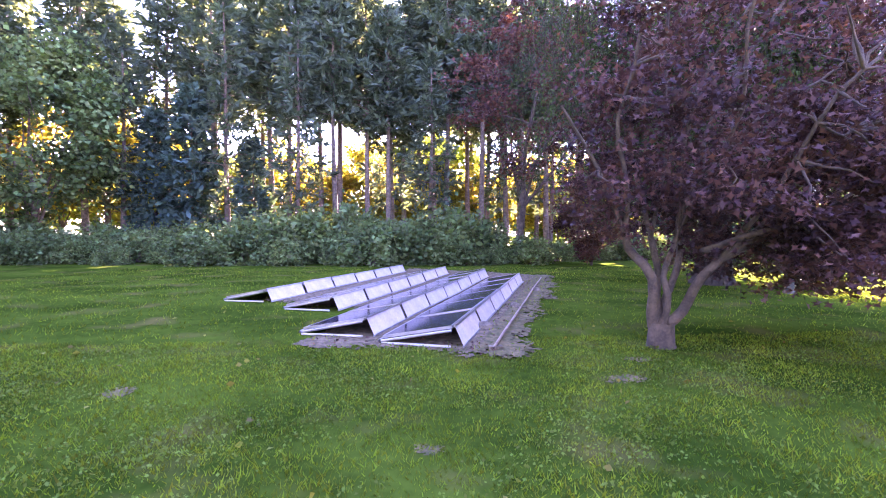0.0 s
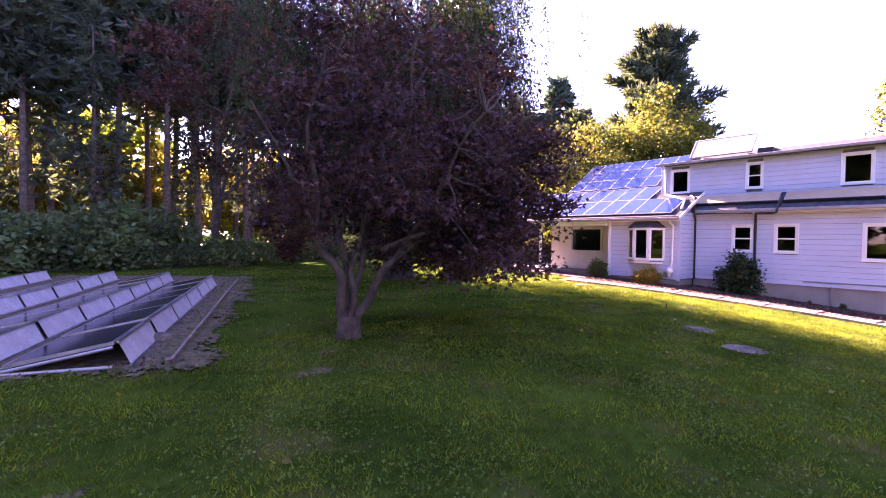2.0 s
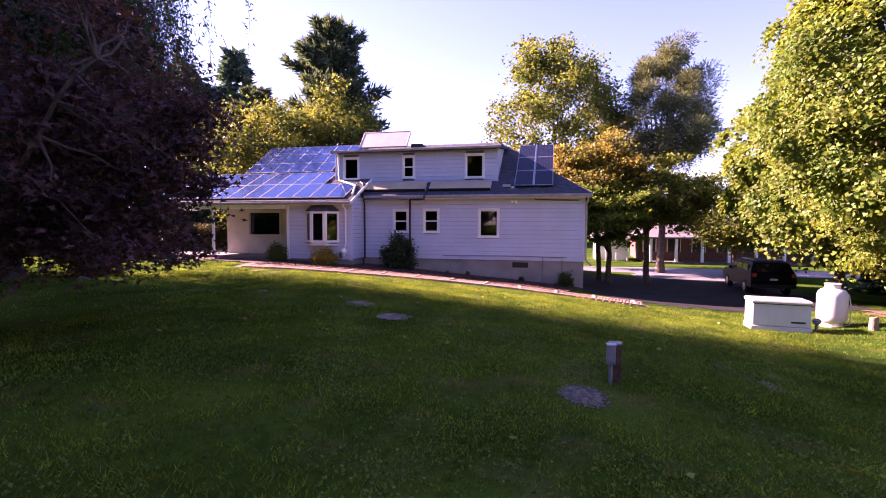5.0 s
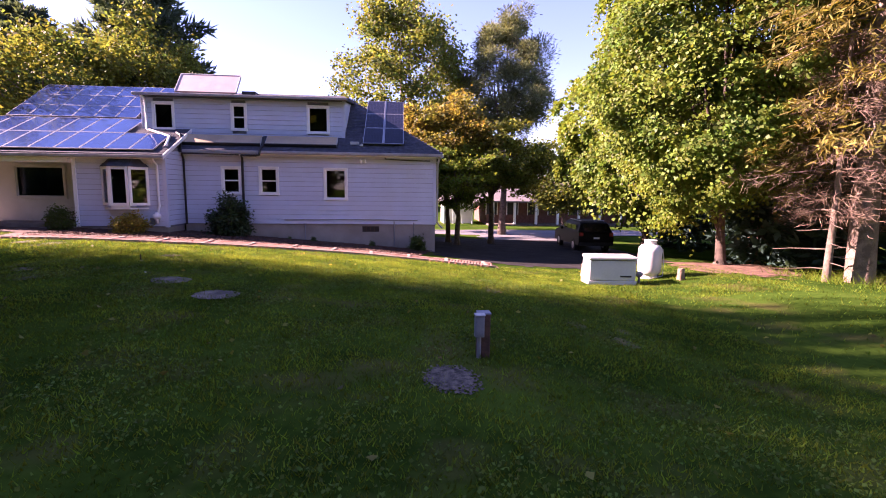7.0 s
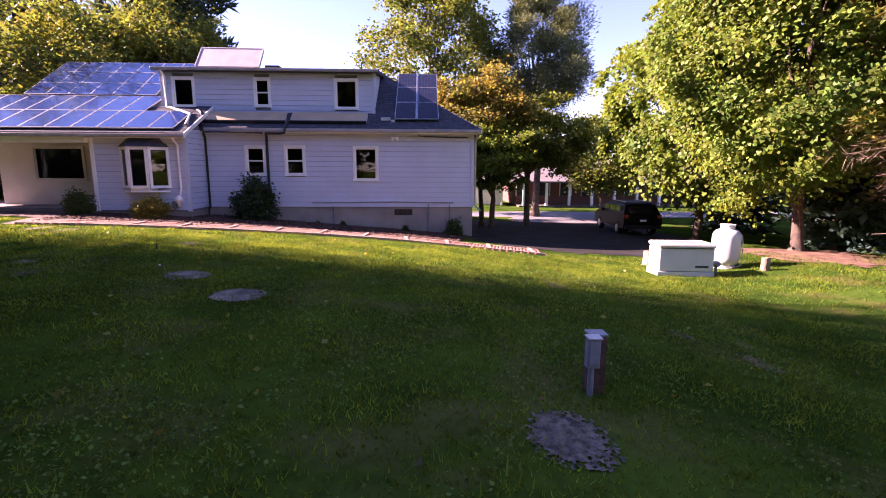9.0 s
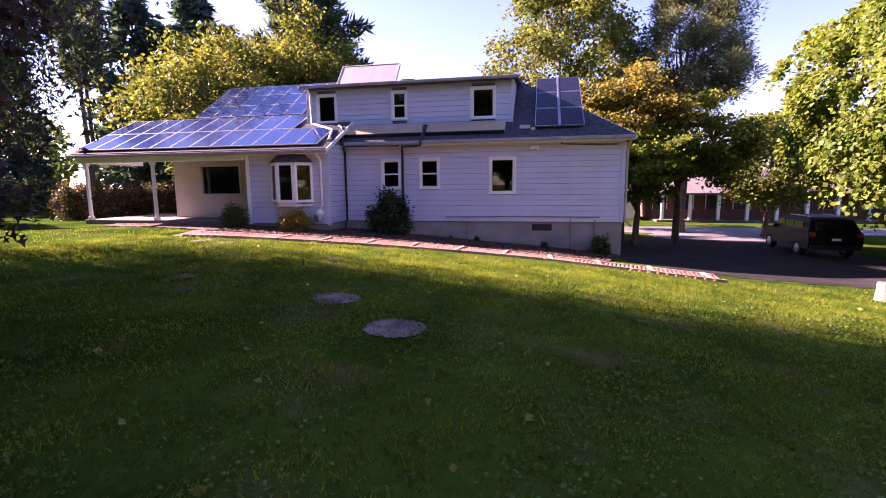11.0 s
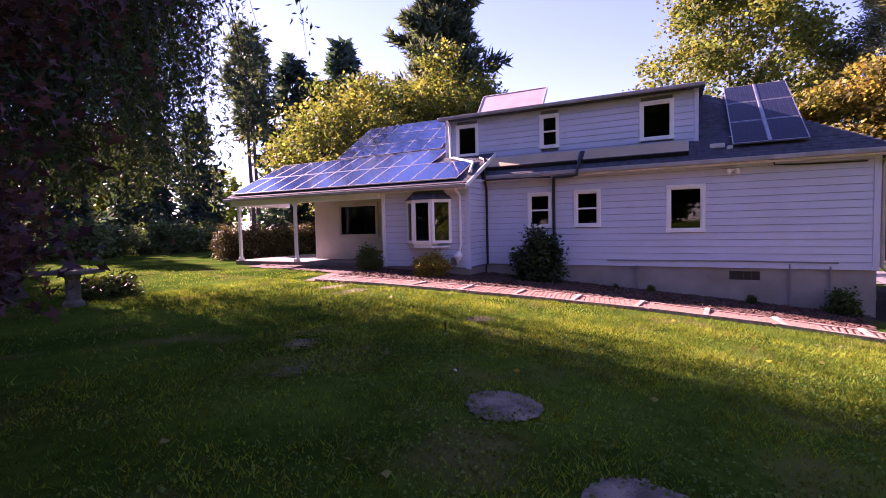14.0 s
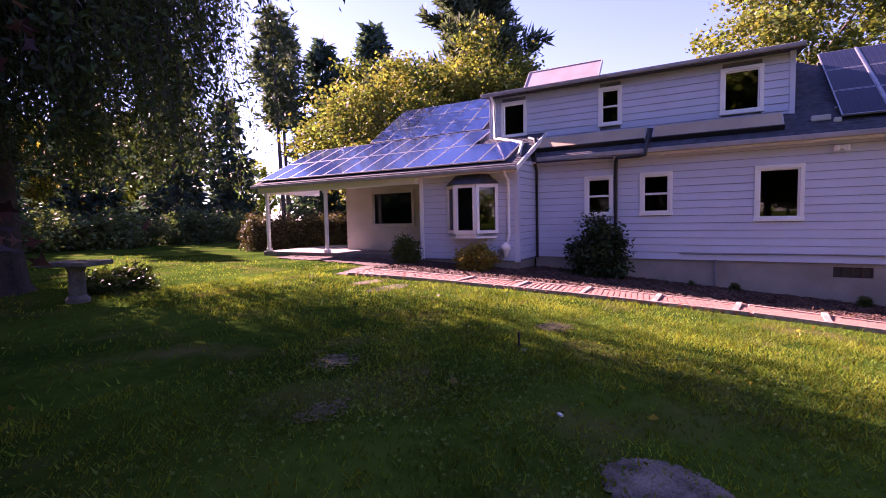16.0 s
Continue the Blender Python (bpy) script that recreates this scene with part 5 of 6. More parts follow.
# --- shrub belt ---
def bush(name, label, r, h, mat, leaves, size, seed, clumps=40, group="", aspect=0.6, down=0.0, category="shrub", stems=9, lobed=False):
    rs = np.random.RandomState(seed)
    e = tree_thing(name, label, category, group)
    d = in_ball(clumps, rs, 0.45)
    d[:, 2] = np.abs(d[:, 2])
    b = d * np.array([r * 0.85, r * 0.85, h * 0.85]) + np.array([0, 0, h * 0.06])
    runs = [branch((0.1 * r * math.cos(k), 0.1 * r * math.sin(k), -0.05), b[(k * 3) % clumps], 0.02 + 0.012 * h, 0.006, n=5, rs=rs) for k in range(stems)]
    tagged(tubes("branchwork", runs, M_PINEBARK, e, sides=5), kind="stuff")
    per = max(3, leaves // clumps)
    s = 0.9 * (r * r * h) ** (1 / 3) / clumps ** (1 / 3)
    pts = np.repeat(b, per, 0) + rs.normal(size=(clumps * per, 3)) * s * 0.55
    pts[:, 2] = np.maximum(pts[:, 2], 0.02)
    v, f = leaf_quads(pts, size, aspect, 0.35, down=down, rs=rs, lobed=lobed)
    arrays("leaves", v, f, mat, e)
    return e


sh = [bush("shrub", "grey-green spreading shrub in the belt before the wood", 2.3, 2.4, M_SHRUB, 3600, 0.25, 50 + k, clumps=56, group="shrub belt") for k in range(3)]
k = 0
for row, (yy, hh) in enumerate(((26.6, 0.85), (28.6, 1.05), (30.8, 1.15))):
    for x in np.arange(-34, 8.0 - row * 0.6, 2.3):
        y = yy + 0.6 * math.sin(x * 1.3 + row) + 0.09 * max(0, -8 - x) * (1 if x > -30 else 1)
        s = hh * (0.85 + 0.25 * math.sin(x * 2.1 + row * 2)) * (1.0 if x < 3 else 0.8) * (0.85 if x < -9 else 1.2)
        if k < 3:
            sh[k].location, sh[k].scale = (x, y, gzf(x, y) - 0.05), (s, s, s)
        else:
            plant_copy(sh[k % 3], x, y, s, k * 77)
        k += 1
for x, y, s in ((10.0, 29.5, 0.6), (12.5, 30.5, 0.75), (15, 31.5, 0.8), (17.5, 32, 0.8), (20, 31.5, 0.9), (22.6, 32, 0.8), (25, 31.5, 0.9), (27.5, 32, 0.9), (13.8, 33.5, 1.0), (18.5, 34.5, 1.0)):
    plant_copy(sh[int(x) % 3], x, y, s, x * 31)

# --- trees behind and beside the house ---
broadleaf("yellowing_tree", (29.5, 19.0), 9.6, (5.2, 6.0), M_YELLOW, M_PINEBARK, "wide yellow-green tree behind the house", leaves=36000, size=0.19, clumps=150, trunk_r=0.22, bottom=0.12, seed=61)
broadleaf("yellowing_tree", (32.2, 15.2), 11.7, (3.6, 3.6), M_YELLOW, M_PINEBARK, "yellow-green tree behind the house", leaves=24000, size=0.19, clumps=110, trunk_r=0.2, bottom=0.15, seed=62)
big_pine = conifer("white_pine", 15.8, M_NEEDLE, "broad dense white pine behind the house", levels=24, reach=5.2, first=0.2, seed=63, per=170, tuft=0.5, droop=-0.34, thin=0.75, broad=0.24, trunk_r=0.35)
big_pine.location, big_pine.scale = (36.5, 17.6, gzf(36.5, 17.6)), (1.12, 1.12, 1.14)
plant_copy(big_pine, 40, 27, 0.9, 140)
for x, y, s, r in ((34, 34, 0.95, 11), (38, 38, 1.0, 50), (31, 36.5, 0.72, 130), (43, 36, 0.9, 210), (41, 36.2, 1.22, 250), (43.5, 31.8, 1.3, 310), (42.3, 34.2, 1.05, 160)):
    plant_copy(pine_b if r < 100 else spruce_a, x, y, s, r)
broadleaf("green_yellow_tree", (42.0, -0.3), 19.0, (6.0, 6.0), M_YELLOW, M_PINEBARK, "tall green and yellow tree beyond the roof", leaves=36000, size=0.24, clumps=150, trunk_r=0.35, bottom=0.25, seed=64)
broadleaf("red_pine", (38.5, -8.2), 17.2, (3.3, 3.5), M_NEEDLEPALE, M_PINEBARK, "tall pine with rounded pale needle masses", leaves=70000, size=0.26, clumps=150, trunk_r=0.28, bottom=0.40, seed=65, leafage="needles", fill=0.5, puff=0.95, taper=0.3)
broadleaf("orange_tree", (29.4, -3.0), 8.5, (3.3, 3.3), M_ORANGE, M_PINEBARK, "orange-yellow tree beside the drive", leaves=26000, size=0.16, clumps=130, trunk_r=0.16, bottom=0.32, seed=66, layered=0.45, fill=0.4)
broadleaf("drive_tree", (29.9, -5.7), 7.2, (3.6, 3.9), M_YELLOW, M_PINEBARK, "spreading yellow-green tree beside the drive", leaves=24000, size=0.16, clumps=120, trunk_r=0.19, bottom=0.42, seed=67, layered=0.4, fill=0.4)
broadleaf("spreading_tree", (27.6, -3.3), 5.6, (2.7, 2.4), M_MAPLE, M_PINEBARK, "low spreading tree at the house end", leaves=15000, size=0.14, clumps=90, trunk_r=0.17, bottom=0.36, seed=68, layered=0.4, fill=0.35)
broadleaf("road_tree", (36.5, -12.5), 7.0, (3.5, 3.5), M_YELLOW, M_PINEBARK, "yellow-green tree by the road", leaves=14000, size=0.19, clumps=80, trunk_r=0.18, bottom=0.25, seed=69)
broadleaf("sugar_maple", (17.5, -11.7), 14.5, (4.2, 3.9), M_MAPLE, M_BARK, "large dense green maple turning yellow beside the drive", leaves=230000, size=0.115, clumps=620, trunk_r=0.2, bottom=0.10, puff=1.25, seed=70, taper=0.42, offset=(0.2, 0.9), leafage="shingled", fill=0.6)
broadleaf("maple_companion", (24.6, -12.6), 11.6, (4.6, 4.8), M_MAPLE, M_BARK, "green maple behind the large one", leaves=60000, size=0.17, clumps=210, trunk_r=0.22, bottom=0.16, seed=71, taper=0.3, leafage="shingled", puff=1.3, fill=0.62)
spruce_r = conifer("norway_spruce", 17, M_SPRUCE, "old spruce with drooping yellow-green branches", levels=34, reach=4.4, first=0.24, seed=72, per=150, tuft=0.26, droop=0.45, thin=0.45, broad=0.24, trunk_r=0.34, bark=M_LIGHTBARK)
spruce_r.location, spruce_r.rotation_euler = (13.3, -12.7, gzf(13.3, -12.7) - 0.05), (0, radians(3), 0)
plant_copy(spruce_r, 20.0, -18.5, 0.95, 100)
plant_copy(spruce_r, 11.0, -18.5, 1.0, 200)
dead_r = conifer("dead_spruce", 6.6, M_DEADTWIG, "thin half-dead spruce with bare brown branches", levels=15, reach=2.1, first=0.3, seed=73, per=70, tuft=0.28, droop=0.25, thin=0.09, broad=0.3, trunk_r=0.10, bark=M_LIGHTBARK, limb=0.35)
dead_r.location = (13.3, -11.7, gzf(13.3, -11.7) - 0.05)
plant_copy(dead_r, 15.2, -14.3, 0.9, 130)
for x, y, s, r in ((17.5, -21, 1.0, 30), (25.5, -21.5, 1.0, 80), (30, -18, 0.9, 10), (23, -18.8, 0.8, 140), (14, -22, 1.1, 60), (9, -24, 1.1, 200), (20.0, -15.2, 0.62, 300), (17.4, -16.0, 0.7, 20)):
    plant_copy(spruce_a, x, y, s, r)
# ---- shrubs by the house ----
big = bush("rhododendron", "rounded dark green rhododendron against the siding", 0.80, 1.75, M_RHODO, 5200, 0.13, 81, clumps=70, aspect=0.42, stems=14)
big.location = (20.15, 6.25, gzf(20.15, 6.25) - 0.02)
b1 = bush("boxwood", "small round green shrub beside the porch", 0.42, 0.95, M_BOX, 3200, 0.075, 82, clumps=45, aspect=0.55)
b1.location = (18.85, 11.35, gzf(18.85, 11.35))
b2 = bush("golden_shrub", "golden-yellow low shrub under the bay window", 0.62, 0.72, M_GOLDBUSH, 3600, 0.08, 83, clumps=50, aspect=0.55)
b2.location = (18.75, 9.05, gzf(18.75, 9.05))
b3 = bush("boxwood", "small green shrub at the house corner", 0.36, 0.75, M_BOX, 2200, 0.075, 84, clumps=36, aspect=0.55)
b3.location = (20.45, -0.85, gzf(20.45, -0.85))
for x, y, s in ((20.5, 3.2, 0.35), (20.4, 0.9, 0.4), (20.45, 4.1, 0.25)):
    o = plant_copy(b3, x, y, s, x * 99, sink=0)
    tagged(o, "tiny low plant in the mulch bed", "plant")
hedge = bush("hedge", "clipped brown-green hedge beyond the porch", 0.85, 1.75, M_HEDGE, 4500, 0.10, 85, clumps=70, group="hedge", category="hedge", stems=16)
hedge.location = (21.5, 21.2, gzf(21.5, 21.2))
for k in range(8):
    plant_copy(hedge, 22.3 + 0.8 * k, 21.2 + 0.1 * math.sin(k * 2.0), 1.0 + 0.04 * math.sin(k * 2.7), k * 50)


# ---- solar array on the ground ----
def ground_array():
    """Four low rows of dark panels, each with a row of pale wind deflectors behind."""
    d = Vector((0.337, 0.941, 0)).normalized()     # along a row, away from the first view
    side = Vector((d.y, -d.x, 0))                  # towards the deflectors
    tilt, wide = radians(11), 1.12
    rows = [(-3.35, 11.75, 6), (-1.55, 10.35, 6), (-0.62, 7.65, 7), (0.74, 6.85, 6)]
    PL, step = 1.62, 1.66

    def frame_at(px, py, k):
        p = Vector((px, py, 0)) + d * (k * step)
        return p
    first = module(PL, wide, M_PVDARK, "ground solar panels", "low-tilted dark solar panel in the ground array")
    dfl = None
    for ri, (rx, ry, n) in enumerate(rows):
        for k in range(n):
            p = frame_at(rx, ry, k) - side * (wide * math.cos(tilt))
            z = gzf(p.x, p.y) + 0.075
            up = (side * math.cos(tilt) + Vector((0, 0, math.sin(tilt)))).normalized()
            nrm = up.cross(d) if up.cross(d).z > 0 else d.cross(up)
            right = up.cross(nrm)
            o = p if right.dot(d) > 0 else p + d * PL
            m = Matrix(((right.x, up.x, nrm.x, o.x), (right.y, up.y, nrm.y, o.y), (right.z, up.z, nrm.z, z), (0, 0, 0, 1)))
            if ri == 0 and k == 0:
                first.matrix_world = m
            else:
                copy_thing(first, m)
            # deflector: a folded pale sheet leaning from the panel's high edge to the ground
            q = frame_at(rx, ry, k)
            zt = gzf(q.x, q.y) + 0.075 + wide * math.sin(tilt) + 0.03
            slope = (side * 0.14 + Vector((0, 0, -(zt - gzf(q.x, q.y) - 0.02)))).normalized()
            L = (zt - gzf(q.x, q.y) - 0.02) / -slope.z
            nn = d.cross(slope)
            if nn.dot(side) < 0:
                nn = -nn
            ax = slope.cross(nn)
            oo = q + side * 0.03 + Vector((0, 0, zt)) + (d * 0.02 if ax.dot(d) > 0 else d * (PL - 0.02))
            m2 = Matrix(((ax.x, slope.x, nn.x, oo.x), (ax.y, slope.y, nn.y, oo.y), (ax.z, slope.z, nn.z, oo.z), (0, 0, 0, 1)))
            if dfl is None:
                dfl = empty("wind_deflector", "pale metal wind deflector behind a solar panel", "deflector", group="wind deflectors")
                part("sheet", bx(0.03, PL - 0.06, 0.0, L, 0, 0.006), M_DEFLECT, dfl)
                part("lip", bx(0.0, PL - 0.03, -0.02, 0.015, -0.01, 0.02), M_FRAME, dfl)
                part("stay", bx(-0.02, 0.025, 0.0, L, -0.012, 0.004), M_BLACK, dfl)
                part("foot", bx(0.0, PL - 0.03, L - 0.02, L + 0.01, -0.01, 0.03), M_FRAME, dfl)
                dfl.matrix_world = m2
            else:
                copy_thing(dfl, m2)
        # rails at the near end of the row, and its triangular dark underside
        a = frame_at(rx, ry, 0) - side * (wide * math.cos(tilt)) - d * 0.06
        b = frame_at(rx, ry, 0) - d * 0.06
        za, zb = gzf(a.x, a.y) + 0.05, gzf(b.x, b.y) + 0.075 + wide * math.sin(tilt)
        tagged(pipe("end_rail", [(a.x, a.y, za), (b.x, b.y, zb - 0.02)], 0.022, M_FRAME), "sloping rail at the end of a panel row", "rail")
        tagged(pipe("base_rail", [(a.x, a.y, za - 0.03), (b.x, b.y, gzf(b.x, b.y) + 0.03)], 0.02, M_GUTTER), "low rail under a panel row", "rail")
        e1 = frame_at(rx, ry, n) - side * (wide * math.cos(tilt) + 0.03)
        c1 = a - side * 0.03
        pts = [(c1 + (e1 - c1) * t) for t in np.linspace(0, 1, 8)]
        tagged(pipe("front_rail", [(p.x, p.y, gzf(p.x, p.y) + 0.05) for p in pts], 0.025, M_FRAME), "long front rail of a panel row", "rail")
    # loose pale pipe beside the array
    pa, pb = Vector((1.28, 6.45, 0)), Vector((5.25, 17.3, 0))
    lp = empty("loose_pipe", "loose weathered pale pipe lying beside the array", "pipe")
    for a, b in ((0, 0.36), (0.37, 0.72), (0.73, 1.0)):
        run = [pa + (pb - pa) * t for t in np.linspace(a, b, 4)]
        pipe("length", [(p.x, p.y, gzf(p.x, p.y) + 0.09) for p in run], 0.022, M_TIMBER, lp)
    for t in (0.02, 0.36, 0.73):
        p = pa + (pb - pa) * t
        part("block", bx(p.x - 0.1, p.x + 0.1, p.y - 0.06, p.y + 0.06, gzf(p.x, p.y) - 0.02, gzf(p.x, p.y) + 0.07, 0.01), M_CONC, lp)
    for x, y, s in ((1.45, 8.2, 0.18), (2.6, 10.6, 0.12), (3.9, 13.4, 0.15)):
        st = lathe(bmesh.new(), [(s * 0.6, 0), (s, 0.03), (s * 0.9, 0.09), (s * 0.4, 0.13)], 0, 0, 9)
        o = tagged(part("stone", st, M_CONC), "rough flat stone beside the array", "stone")
        o.location = (x, y, gzf(x, y) - 0.01)


ground_array()
GD = (0.337, 0.941)


def array_bed(x, y):
    u, v = (x - 1.0) * GD[1] - (y - 6.9) * GD[0], (x - 1.0) * GD[0] + (y - 6.9) * GD[1]
    w = 0.9 * wobble(x, y, 0.7) + 0.6 * wobble(y, x, 2.1) + 0.3 * speckle(x, y)
    near = np.where(u > -2.6, -0.7, 3.0)
    return (u > -6.1 + w) & (u < 0.8 + w) & (v > near + 0.15 + w) & (v < 13.2 + w - 0.35 * np.clip(u, -9, 0))


tagged(sheet("array_bed", np.arange(-6, 8, 0.07), np.arange(5.2, 24, 0.07), M_GRAVEL, 0.008, array_bed, 0.02), "stony bare ground under the solar array", "gravel bed", kind="structure")
tagged(sheet("array_border", np.arange(0, 8, 0.06), np.arange(5.2, 20, 0.06), M_DIRT, 0.014, lambda x, y: array_bed(x, y) & ((x - 1.0) * GD[1] - (y - 6.9) * GD[0] > 0.16), 0.03), "bare brown earth strip beside the array", "earth strip", kind="structure")

# ---- patches in the lawn ----
patch("bare_patch", 5.95, -0.72, 0.31, 0.28, M_PATCH, "round bare patch with dark gravel in the lawn", "bare patch", lift=0.005, ragged=0.9)
patch("concrete_lid", 9.2, 2.6, 0.36, 0.35, M_CONC, "round grey concrete lid sunk in the lawn", "lid", rough=0.006, ragged=0.12)
patch("concrete_lid", 10.22, 3.75, 0.31, 0.30, M_CONC, "round grey concrete lid sunk in the lawn", "lid", rough=0.006, ragged=0.12)
patch("leaf_litter", 17.0, -11.6, 3.6, 1.9, M_LITTER, "brown leaf litter under the wood edge trees", "leaf litter", turn=-0.5)
patch("leaf_litter", 13.6, -15.0, 2.5, 1.6, M_LITTER, "brown leaf litter under the spruces", "leaf litter")
for x, y, rx, ry in ((13.63, 5.37, 0.42, 0.24), (10.87, 6.64, 0.3, 0.26), (-2.95, 5.1, 0.16, 0.2), (0.2, 3.62, 0.15, 0.1), (7.7, -3.3, 0.32, 0.14), (8.4, -3.6, 0.2, 0.1), (2.6, 5.2, 0.35, 0.18), (15.2, 9.7, 0.6, 0.25), (3.2, 6.0, 0.3, 0.14), (11.5, -2.2, 0.5, 0.2), (10.0, 5.9, 0.26, 0.16), (8.6, -2.95, 0.28, 0.14), (14.7, 8.9, 0.7, 0.25)):
    patch("bare_spot", x, y, rx * 0.75, ry * 0.75, M_DIRT, "small bare earth spot in the lawn", "bare spot", lift=0.004, rough=0.006, ragged=1.9)

tagged(part("marker_stake", bx(12.385, 12.405, 5.39, 5.41, gzf(12.4, 5.4) - 0.05, gzf(12.4, 5.4) + 0.15, 0.002), M_RUBBER), "thin dark marker stake standing in the lawn", "stake")
bm = bx(-0.025, 0.025, -0.014, 0.014, 0.0, 0.016, 0.004)
o = tagged(part("white_scrap", bm, M_WHITE), "small white scrap lying in the grass", "scrap")
o.location, o.rotation_euler = (10.77, 4.47, gzf(10.77, 4.47) + 0.02), (0.2, 0.1, 0.7)

# ---- pedestal, generator, tank, stumps ----
ped = empty("utility_post", "short weathered wooden post with grey electrical box", "utility post")
z = gzf(6.66, -1.14)
part("post", bx(-0.02, 0.11, -0.085, 0.055, -0.3, 0.58, 0.012), M_POST, ped, "brown wooden post")
part("post_top", bx(-0.025, 0.115, -0.09, 0.06, 0.58, 0.60, 0.006), M_GREY, ped)
bxo = part("box", bx(-0.10, -0.02, -0.005, 0.095, 0.30, 0.59, 0.008), M_GREY, ped, "grey metal electrical box")
part("box_cover", bx(-0.112, -0.10, 0.005, 0.085, 0.34, 0.57, 0.004), M_GREY, bxo)
part("box_lid", bx(-0.12, -0.01, -0.012, 0.10, 0.59, 0.605, 0.004), M_GUTTER, bxo)
pipe("conduit", [(-0.05, 0.045, 0.3), (-0.05, 0.045, -0.1)], 0.024, M_GREY, ped)
ped.location, ped.scale = (6.66, -1.14, z), (1.0, 1.0, 0.82)

gen = empty("standby_generator", "cream-white standby generator with a sloped lid", "generator")
gw, gd, gh = 1.24, 0.66, 0.74
part("housing", bx(0, gd, -gw / 2, gw / 2, 0.09, gh - 0.1, 0.03), M_GEN, gen)
part("base", bx(-0.02, gd + 0.02, -gw / 2 - 0.02, gw / 2 + 0.02, -0.15, 0.085, 0.01), M_GEN, gen)
bm = bx(-0.03, gd + 0.03, -gw / 2 - 0.03, gw / 2 + 0.03, gh - 0.098, gh, 0.045)
lid = part("lid", bm, M_GEN, gen)
part("lid_vent", bx(0.08, gd - 0.1, -0.35, 0.3, gh + 0.001, gh + 0.006), M_GREY, lid)
part("lid_seam", bx(-0.032, -0.026, -gw / 2 + 0.03, gw / 2 - 0.03, gh - 0.105, gh - 0.09), M_BLACK, lid)
part("mark", bx(-0.006, -0.001, -0.50, -0.20, 0.19, 0.235), M_BLACK, gen, "dark maker's mark as a plain bar")
part("side_louvre", bx(0.1, 0.5, -gw / 2 - 0.012, -gw / 2 - 0.002, 0.2, 0.5), M_GREY, gen)
gen.location, gen.rotation_euler = (13.6, -5.85, gzf(13.7, -5.9) + 0.03), (0, 0, radians(-6))
gm = tagged(part("gas_regulator", lathe(bmesh.new(), [(0.03, -0.1), (0.03, 0.16), (0.09, 0.2), (0.1, 0.27), (0.04, 0.32)], 0, 0, 14), M_GREY), "small grey gas regulator beside the generator", "regulator")
gm.location = (13.85, -6.72, gzf(13.85, -6.72))

tank = empty("propane_tank", "tall white vertical propane tank with a domed top", "gas tank")
part("shell", lathe(bmesh.new(), [(0.20, 0.08), (0.30, 0.13), (0.36, 0.22), (0.375, 0.32), (0.375, 0.92), (0.355, 1.02), (0.29, 1.10), (0.18, 1.15), (0.06, 1.17)], 0, 0, 40), M_TANK, tank, smooth=True)
part("foot_ring", lathe(bmesh.new(), [(0.27, -0.1), (0.27, 0.11), (0.25, 0.12)], 0, 0, 32), M_TANK, tank)
part("collar", lathe(bmesh.new(), [(0.19, 1.10), (0.19, 1.26), (0.205, 1.265), (0.205, 1.28), (0.17, 1.28)], 0, 0, 28), M_TANK, tank)
pipe("gas_line", [(-0.2, -0.32, 1.0), (-0.22, -0.36, 0.7), (-0.22, -0.36, 0.1), (-0.4, 0.2, 0.03)], 0.014, M_GUTTER, tank)
tank.location = (14.55, -7.38, gzf(14.55, -7.38))
tank.scale = (0.86, 0.86, 0.86)


def stump(x, y, r, h, seed, label):
    rs = random.Random(seed)
    bm = bmesh.new()
    rings = []
    for z, k in ((-0.1, 1.15), (0.05, 1.05), (h * 0.6, 0.97), (h - 0.02, 0.95), (h, 0.88)):
        rings.append([bm.verts.new((r * k * (1 + 0.12 * math.sin(3 * a + seed) + 0.05 * rs.random()) * math.cos(a), r * k * (1 + 0.1 * math.sin(2 * a)) * math.sin(a), z + 0.03 * rs.random() * (z > h * 0.9))) for a in [i / 14 * 2 * math.pi for i in range(14)]])
    for a, b in zip(rings, rings[1:]):
        for k in range(14):
            bm.faces.new((a[k], a[(k + 1) % 14], b[(k + 1) % 14], b[k]))
    bm.faces.new(rings[-1])
    o = tagged(part("stump", bm, M_STUMP), label, "stump")
    o.location = (x, y, gzf(x, y))


stump(15.45, -5.9, 0.17, 0.36, 1, "weathered cut log standing at the drive edge")
stump(13.75, -7.85, 0.09, 0.3, 2, "small cut stump in the lawn")

# ---- stone bench and ferns ----
bench = empty("stone_bench", "old grey stone pedestal table under the weeping tree", "stone bench")
part("slab", bx(-0.30, 0.30, -0.42, 0.42, 0.60, 0.68, 0.02), M_STONE, bench)
part("leg", lathe(bmesh.new(), [(0.17, -0.1), (0.17, 0.06), (0.12, 0.12), (0.115, 0.5), (0.15, 0.60)], 0, 0, 20), M_STONE, bench)
bench.location, bench.rotation_euler = (11.2, 12.6, gzf(11.2, 12.6)), (0, 0, radians(28))
fern = bush("fern", "low green fern clump beside the stone bench", 0.5, 0.42, M_BOX, 900, 0.2, 88, clumps=26, aspect=0.22, category="fern", stems=8)
fern.location = (12.4, 13.6, gzf(12.4, 13.6))
for x, y, s in ((11.9, 13.4, 0.9), (12.9, 14.4, 0.8)):
    plant_copy(fern, x, y, s, x * 40, sink=0)


